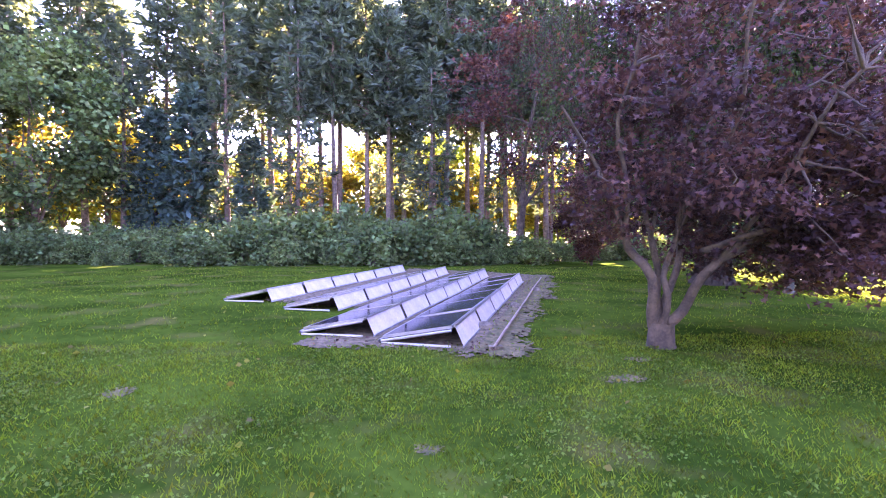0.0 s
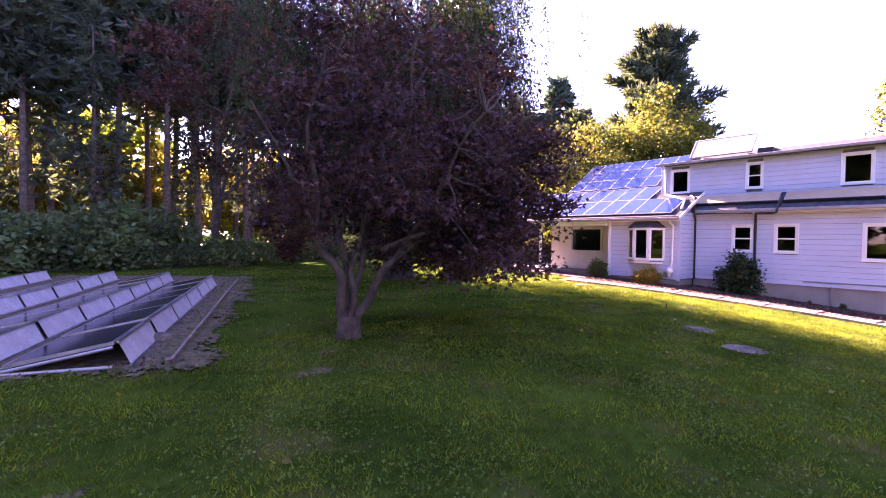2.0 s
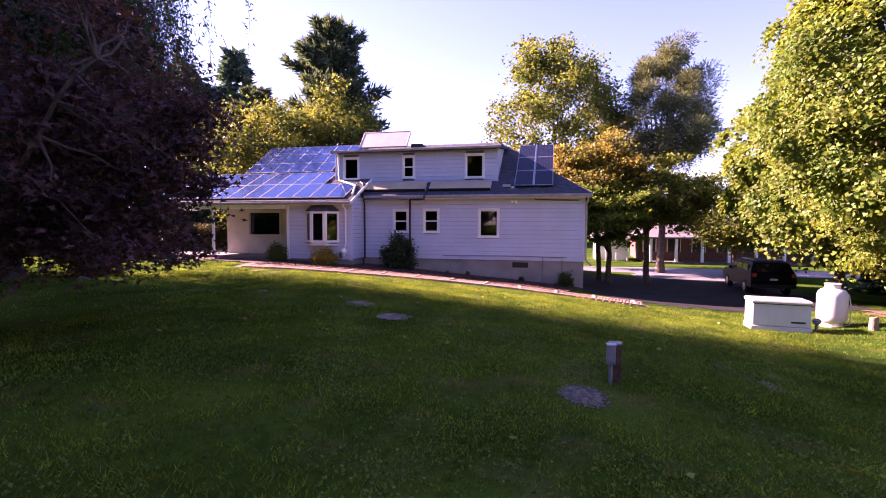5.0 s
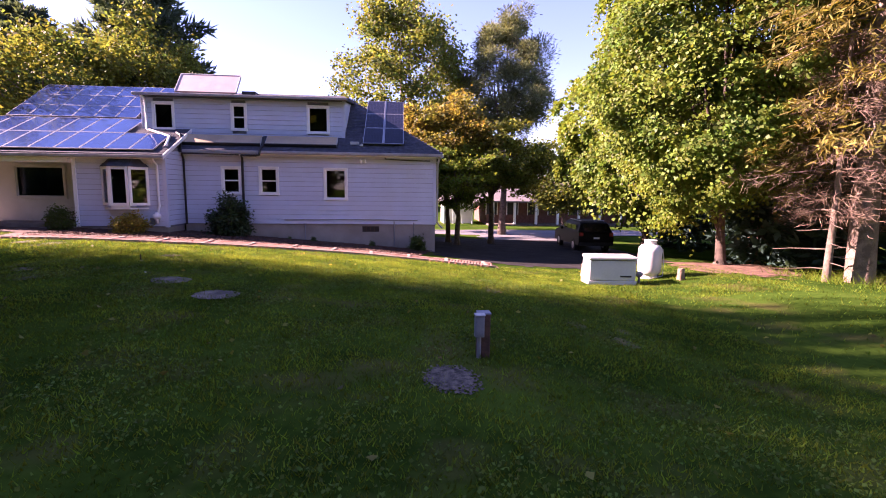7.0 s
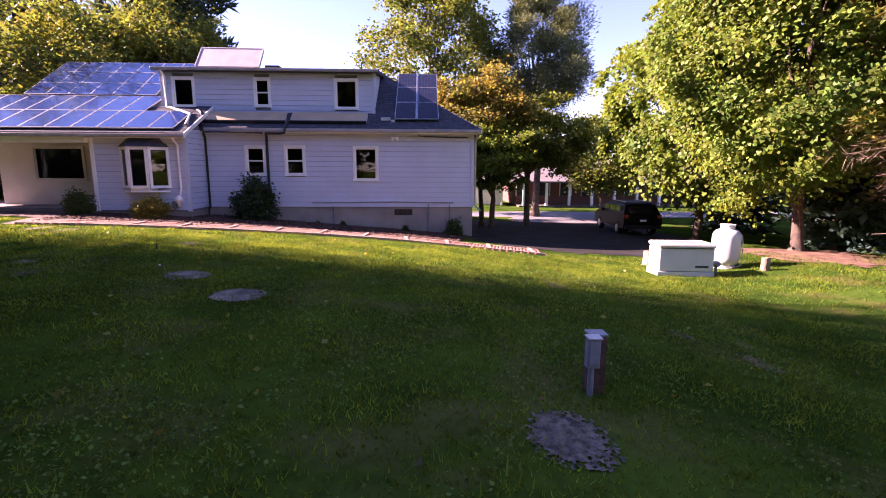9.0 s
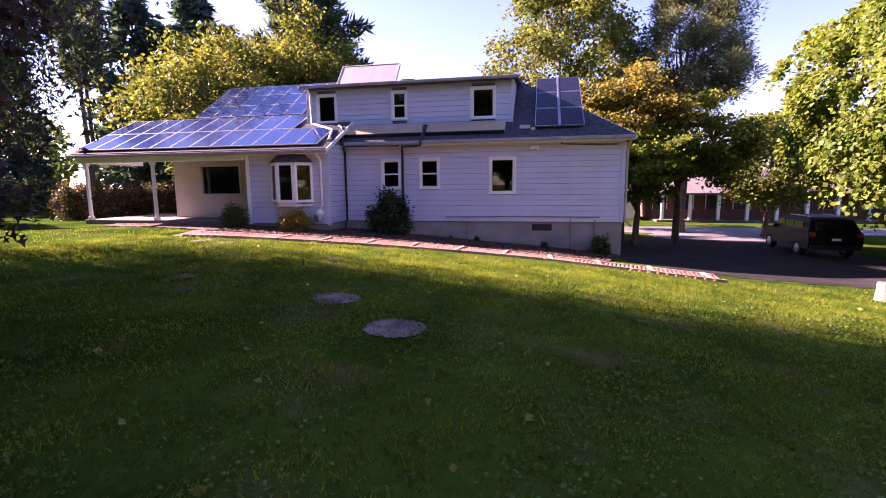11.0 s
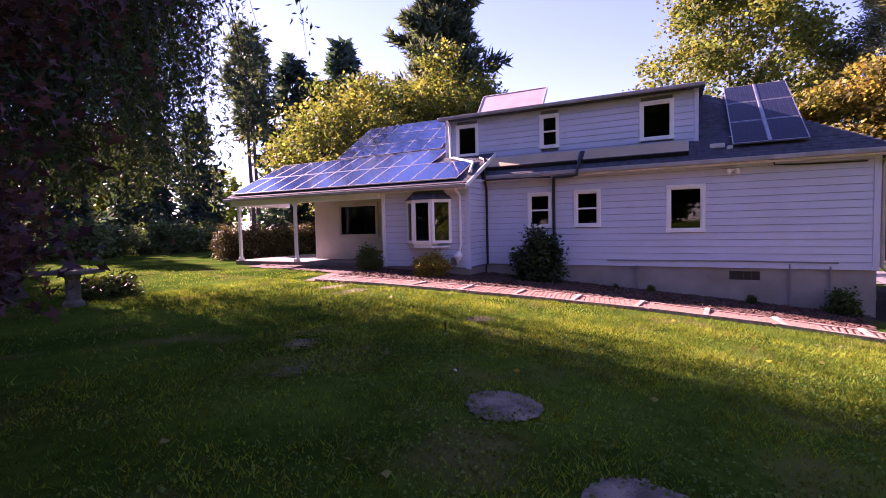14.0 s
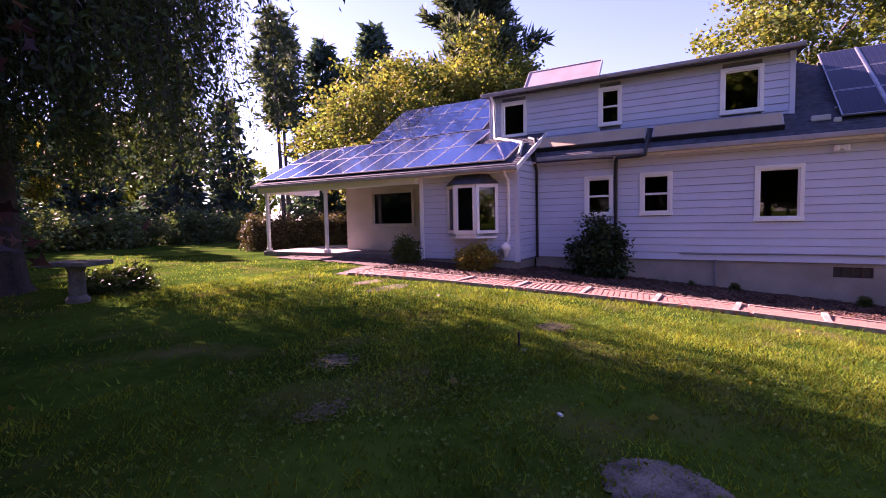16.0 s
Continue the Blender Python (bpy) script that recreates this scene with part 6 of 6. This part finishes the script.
# ---- neighbour's house and the parked car ----
nb = empty("neighbour_house", "low brick house with white porch posts across the road", "house")
part("wall", bx(50, 58, -27, -9, -2.2, 0.75), M_NBRICK, nb)
bm = bmesh.new()
prism(bm, [(47.4, -28, 0.55), (54, -28, 2.6), (60, -28, 0.55), (60, -28, 0.4), (47.4, -28, 0.4)], (0, 20, 0))
part("roof", bm, M_NROOF, nb)
for y in np.arange(-27, -8.5, 2.2):
    part("porch_post", bx(47.7, 47.95, y, y + 0.22, -2.0, 0.42), M_WHITE, nb)
for y in np.arange(-25.5, -10, 2.2):
    w = part("window", bx(49.93, 49.99, y, y + 1.1, -0.9, 0.3), M_BLACK, nb)
    part("window_frame", bx(49.9, 49.94, y - 0.08, y, -0.95, 0.35), M_WHITE, w)
    part("window_frame", bx(49.9, 49.94, y + 1.1, y + 1.18, -0.95, 0.35), M_WHITE, w)
part("porch_floor", bx(47.5, 50, -27.5, -8.8, -2.2, -1.75), M_CONC, nb)
wb = empty("white_shed", "small white building with posts across the road", "outbuilding")
part("wall", bx(51, 54, -7.6, -4.6, -2.2, 0.3), M_WHITE, wb)
bm = bmesh.new()
prism(bm, [(49.6, -7.9, 0.25), (52.5, -7.9, 1.3), (55, -7.9, 0.25)], (0, 3.6, 0))
part("roof", bm, M_NROOF, wb)
for y in (-7.6, -6.6, -5.6, -4.7):
    part("post", bx(49.8, 49.95, y, y + 0.15, -2.1, 0.25), M_WHITE, wb)


def parked_car(x, y, turn):
    """A black sport utility wagon; its nose points along local +x."""
    e = empty("parked_car", "black sport utility car parked on the drive", "car")
    L, W = 4.75, 1.92
    prof = [(-2.36, 0.42), (-2.40, 0.75), (-2.34, 1.02), (-2.22, 1.14), (-1.98, 1.62), (-1.80, 1.70), (0.2, 1.72), (0.55, 1.66), (1.15, 1.16), (2.05, 1.02), (2.32, 0.86), (2.38, 0.55), (2.30, 0.36)]
    bm = bmesh.new()
    rows_ = []
    for yy, inset in ((-0.5, 0.0), (-0.475, 0.5), (-0.36, 1.0), (0.36, 1.0), (0.475, 0.5), (0.5, 0.0)):
        ring = []
        for px, pz in prof:
            narrow = 1.0 - 0.22 * max(0.0, (pz - 1.05) / 0.65)
            low = 0.10 * (1 - inset)
            ring.append(bm.verts.new((px * (1 - 0.012 * (1 - inset)), yy * W * narrow, pz - (low * 0.6 if pz > 1.5 else 0))))
        rows_.append(ring)
    for a, b in zip(rows_, rows_[1:]):
        for k in range(len(prof)):
            bm.faces.new((a[k], a[(k + 1) % len(prof)], b[(k + 1) % len(prof)], b[k]))
    bm.faces.new(rows_[0]), bm.faces.new(rows_[-1][::-1])
    bmesh.ops.recalc_face_normals(bm, faces=bm.faces[:])
    part("body", bm, M_CAR, e, "glossy black body")
    part("rear_window", bx(-0.012, 0.0, -0.66, 0.66, 0, 0.42, 0.004, Matrix.Translation((-2.235, 0, 1.17)) @ Matrix.Rotation(radians(27), 4, "Y")), M_TINT, e, "dark tinted rear window")
    part("roof_rail", bx(-1.7, 0.2, 0.62, 0.66, 1.70, 1.74, 0.01), M_CHROME, e)
    part("roof_rail", bx(-1.7, 0.2, -0.66, -0.62, 1.70, 1.74, 0.01), M_CHROME, e)
    for s in (-1, 1):
        part("tail_lamp", bx(-2.40, -2.30, s * 0.82 - 0.10, s * 0.82 + 0.10, 0.92, 1.12, 0.02), M_RED, e)
        part("mirror", bx(0.62, 0.82, s * 1.02 - 0.08, s * 1.02 + 0.08, 1.08, 1.24, 0.03), M_CAR, e)
        for a, b in ((-1.65, -0.9), (-0.82, -0.02), (0.05, 0.7)):
            part("side_window", bx(a, b, s * 0.895 - 0.006, s * 0.895 + 0.006, 1.16, 1.5, 0.003, Matrix.Identity(4)), M_TINT, e)
        for wx in (-1.42, 1.42):
            m = Matrix.Translation((wx, s * 0.86, 0.36)) @ Matrix.Rotation(radians(90), 4, "X")
            bm = lathe(bmesh.new(), [(0.22, -0.11), (0.33, -0.12), (0.36, -0.08), (0.36, 0.08), (0.33, 0.12), (0.22, 0.11)], 0, 0, 28)
            bm.transform(m)
            w = part("wheel", bm, M_RUBBER, e)
            bm = lathe(bmesh.new(), [(0.05, -0.125), (0.20, -0.115), (0.21, 0.115), (0.05, 0.125)], 0, 0, 20)
            bm.transform(m)
            part("rim", bm, M_CHROME, w)
    part("plate", bx(-2.425, -2.412, -0.16, 0.16, 0.78, 0.87), M_WHITE, e, "pale number plate left blank")
    part("bumper", bx(-2.45, -2.30, -0.90, 0.90, 0.40, 0.58, 0.03), M_RUBBER, e)
    e.location, e.rotation_euler = (x, y, gzf(x, y) + 0.02), (0, 0, radians(turn))


parked_car(28.6, -10.9, -3)


# ---- ground cover ----
def no_grass(x, y):
    """True where the lawn is covered by paths, beds, patches or the array."""
    out = array_bed(x, y) | ((x > path_x(y) - 0.52) & (y < 12.0) & (x < 30) & (y > -3.4)) | (x > 19.3) & (y < 18.6)
    for cx, cy, r in ((5.95, -0.72, 0.22), (9.2, 2.6, 0.24), (10.22, 3.75, 0.2), (13.63, 5.37, 0.15), (10.87, 6.64, 0.15)):
        out |= (x - cx) ** 2 + (y - cy) ** 2 < r * r
    out |= (x > 16.8) & (y < -2.4)
    return out


def lawn_blades(name, n, box_, h, w, seed, mat, label, power=1.0):
    rs = np.random.RandomState(seed)
    x = box_[0] + (box_[1] - box_[0]) * rs.rand(n) ** power
    y = box_[2] + (box_[3] - box_[2]) * rs.rand(n)
    tuft = 0.5 + 0.5 * np.sin(x * 3.1 + 1.3 * np.sin(y * 2.3)) * np.sin(y * 3.7 + 1.1 * np.sin(x * 1.9))
    tuft = 0.55 * tuft + 0.45 * (0.5 + 0.5 * np.sin(x * 15.0 + 2.2 * np.sin(y * 6.3)) * np.sin(y * 17.0 + 1.9 * np.sin(x * 7.1)))
    keep = ~no_grass(x + 0.10 * rs.normal(size=n), y + 0.10 * rs.normal(size=n)) & (rs.rand(n) < 0.25 + 0.95 * tuft)
    x, y, tuft = x[keep], y[keep], tuft[keep]
    n = len(x)
    z = gz(x, y) - 0.004
    a, b = rs.rand(n) * 6.283, rs.rand(n) * 6.283
    hh = h * (0.45 + 0.7 * rs.rand(n)) * (0.55 + 1.0 * tuft)
    lean = hh * (0.3 + 0.9 * rs.rand(n))
    base = np.stack([x, y, z], 1)
    side = np.stack([np.cos(a), np.sin(a), np.zeros(n)], 1) * (w * (0.6 + 0.8 * rs.rand(n)))[:, None] * 0.5
    top = base + np.stack([np.cos(b) * lean, np.sin(b) * lean, hh], 1)
    v = np.stack([base - side, base + side, top], 1).reshape(-1, 3)
    f = (np.arange(n) * 3)[:, None] + np.array([[0, 1, 2]])
    return tagged(arrays(name, v, f, mat), label, "grass", kind="stuff")


lawn_blades("grass", 380000, (-7, 15.5, -5.5, 7.5), 0.042, 0.011, 91, M_BLADE, "short mown grass blades on the lawn")
lawn_blades("far_grass", 90000, (-14, 18, -11, 24), 0.06, 0.018, 92, M_BLADE, "mown grass blades farther over the lawn")
lawn_blades("sunny_grass", 90000, (11.5, 17.4, -10, 13), 0.06, 0.013, 96, M_BLADE, "mown grass blades along the path")
lawn_blades("tall_grass", 5000, (8, 15, -17, -11.2), 0.28, 0.016, 93, M_BLADE, "uncut grass at the wood edge")


def clover(n, seed):
    rs = np.random.RandomState(seed)
    x, y = -7 + 20 * rs.rand(n * 3), -4 + 11 * rs.rand(n * 3)
    patchy = np.sin(x * 1.7 + np.sin(y * 1.1) * 2) * np.sin(y * 1.9 + 0.7) + 0.5 * np.sin(x * 5.3 + y * 3.1) * np.sin(y * 6.7 - x) > 1.6 * rs.rand(n * 3) - 0.5
    keep = patchy & ~no_grass(x, y)
    x, y = x[keep][:n], y[keep][:n]
    c = np.stack([x, y, gz(x, y) + 0.03 + 0.02 * rs.rand(len(x))], 1)
    v, f = leaf_quads(c, 0.026, 1.0, 0.8, rs=rs)
    return tagged(arrays("clover", v, f, M_CLOVER), "patches of low clover in the lawn", "clover", kind="stuff")


clover(52000, 94)


def bed_litter(name, n, seed, size, mat, label, cat, upright):
    """Stones, sticks or weeds scattered over the ground round the array, thickest along its open edges."""
    rs = np.random.RandomState(seed)
    x, y = -5 + 12 * rs.rand(n * 6), 5.4 + 13 * rs.rand(n * 6)
    u = (x - 1.0) * GD[1] - (y - 6.9) * GD[0]
    v = (x - 1.0) * GD[0] + (y - 6.9) * GD[1]
    edge = (u > -0.05) | (v < 0.15) | (rs.rand(n * 6) < 0.12)
    keep = array_bed(x, y) & edge
    x, y = x[keep][:n], y[keep][:n]
    c = np.stack([x, y, gz(x, y) + 0.012], 1)
    v, f = leaf_quads(c, size, 0.16 if upright else 0.8, 0.1 if upright else 0.7, down=-0.8 if upright else 0.0, rs=rs, jitter=0.6)
    return tagged(arrays(name, v, f, mat), label, cat, kind="stuff")


bed_litter("array_rubble", 1800, 101, 0.045, M_CHIP, "brown chips and rubble on the array bed", "rubble", False)
bed_litter("array_weeds", 1500, 102, 0.07, M_BLADE, "weeds growing along the array's edges", "weeds", True)
rs = np.random.RandomState(95)
fx, fy = -5 + 22 * rs.rand(420), -9 + 20 * rs.rand(420)
keep = ~no_grass(fx, fy)
fl_c = np.stack([fx[keep], fy[keep], gz(fx[keep], fy[keep]) + 0.05], 1)
v, f = leaf_quads(fl_c, 0.07, 0.8, 0.9, rs=rs)
tagged(arrays("fallen_leaves", v, f, M_ORANGE), "scattered yellow fallen leaves on the lawn", "fallen leaves", kind="stuff")
mx, my = 17.0 + 4.0 * rs.rand(26000), -1.6 + 13 * rs.rand(26000)
keep = (mx > path_x(my) + 0.52) & (mx < np.where(my > 8.2, 19.5, 20.85)) & (my < 11.2) & (my > -1.4 + 0.25 * (20.9 - mx))
mc = np.stack([mx[keep], my[keep], gz(mx[keep], my[keep]) + 0.045], 1)
v, f = leaf_quads(mc, 0.07, 0.3, 0.85, rs=rs)
tagged(arrays("mulch_chips", v, f, M_CHIP), "loose bark chips on the mulch bed", "bark chips", kind="stuff")

# ---- brick path ----
walkway = tagged(sheet("brick_path", np.arange(15.4, 18.4, 0.1), np.arange(-3.4, 11.2, 0.1), M_SAND, 0.01, lambda x, y: np.abs(x - path_x(y)) < 0.46), "narrow red brick path with timber edging", "path", kind="structure")
tagged(sheet("path_to_porch", np.arange(15.8, 19.0, 0.1), np.arange(10.6, 12.6, 0.1), M_SAND, 0.016, lambda x, y: np.abs(y - 11.0 - (x - 16.2) * 0.34) < 0.42), "worn earth and brick link to the porch step", "path", kind="structure")
rb = random.Random(7)
bm = bx(-0.047, 0.047, -0.087, 0.087, -0.03, 0.03, 0.004)
brick_mesh = bpy.data.meshes.new("brick")
bm.to_mesh(brick_mesh)
bm.free()
brick_mesh.materials.append(M_BRICK)
rest_v, rest_f, made = [], [], 0
y = -3.2
row = 0
while y < 11.0:
    for k in range(5):
        off = -0.05 if row % 2 else 0.05
        x = float(path_x(y)) - 0.36 + off * 0.9 + k * 0.18
        yy = y - (x - float(path_x(y))) * float(path_x(y + 0.1) - path_x(y - 0.1)) / 0.2
        z = gzf(x, yy) + 0.022 + 0.006 * rb.random()
        m = Matrix.Translation((x, yy, z)) @ Euler((radians(rb.uniform(-2, 2)), radians(rb.uniform(-2, 2)), radians(90 + rb.uniform(-2, 2)) + math.atan2(float(path_x(yy - 0.1) - path_x(yy + 0.1)), 0.2))).to_matrix().to_4x4()
        if 0.2 < y < 8.0 and made < 300:
            o = new("brick", brick_mesh)
            o.parent = walkway
            o.matrix_basis = m
            made += 1
        else:
            b0 = len(rest_v)
            for vx in (-0.047, 0.047):
                for vy in (-0.087, 0.087):
                    for vz in (-0.03, 0.03):
                        rest_v.append(tuple(m @ Vector((vx, vy, vz))))
            rest_f += [tuple(b0 + i for i in q) for q in ((0, 1, 3, 2), (4, 6, 7, 5), (0, 4, 5, 1), (2, 3, 7, 6), (0, 2, 6, 4), (1, 5, 7, 3))]
    y += 0.101
    row += 1
tagged(arrays("bricks_rest", np.array(rest_v), np.array(rest_f), M_BRICK, walkway), kind="stuff")
for side_, off in ((-1, -0.47), (1, 0.47)):
    y = -3.3
    while y < 10.8:
        y2 = min(y + 1.9 + 0.4 * rb.random(), 10.9)
        xa, xb = float(path_x(y)) + off, float(path_x(y2)) + off
        za, zb = gzf(xa, y) + 0.03, gzf(xb, y2) + 0.03
        m = look(((xa + xb) / 2, (y + y2) / 2, (za + zb) / 2), (xb, y2, zb))
        L = math.hypot(xb - xa, y2 - y) / 2 - 0.02
        w2 = 0.04 if side_ > 0 else 0.03
        o = tagged(part("edging_timber", bx(-w2, w2, -0.045, 0.045, -L, L, 0.008), M_TIMBER), "weathered timber edging beside the brick path", "edging", group="path edging")
        o.matrix_world = m
        y = y2
y = -3.0
while y < 9.5:
    x = float(path_x(y))
    o = tagged(part("cross_timber", bx(-0.46, 0.46, -0.05, 0.05, -0.05, 0.045, 0.01), M_TIMBER), "pale weathered cross timber in the brick path", "timber", group="path cross timbers")
    o.location, o.rotation_euler = (x, y, gzf(x, y) + 0.035), (0, 0, radians(rb.uniform(-6, 6)))
    y += 1.25
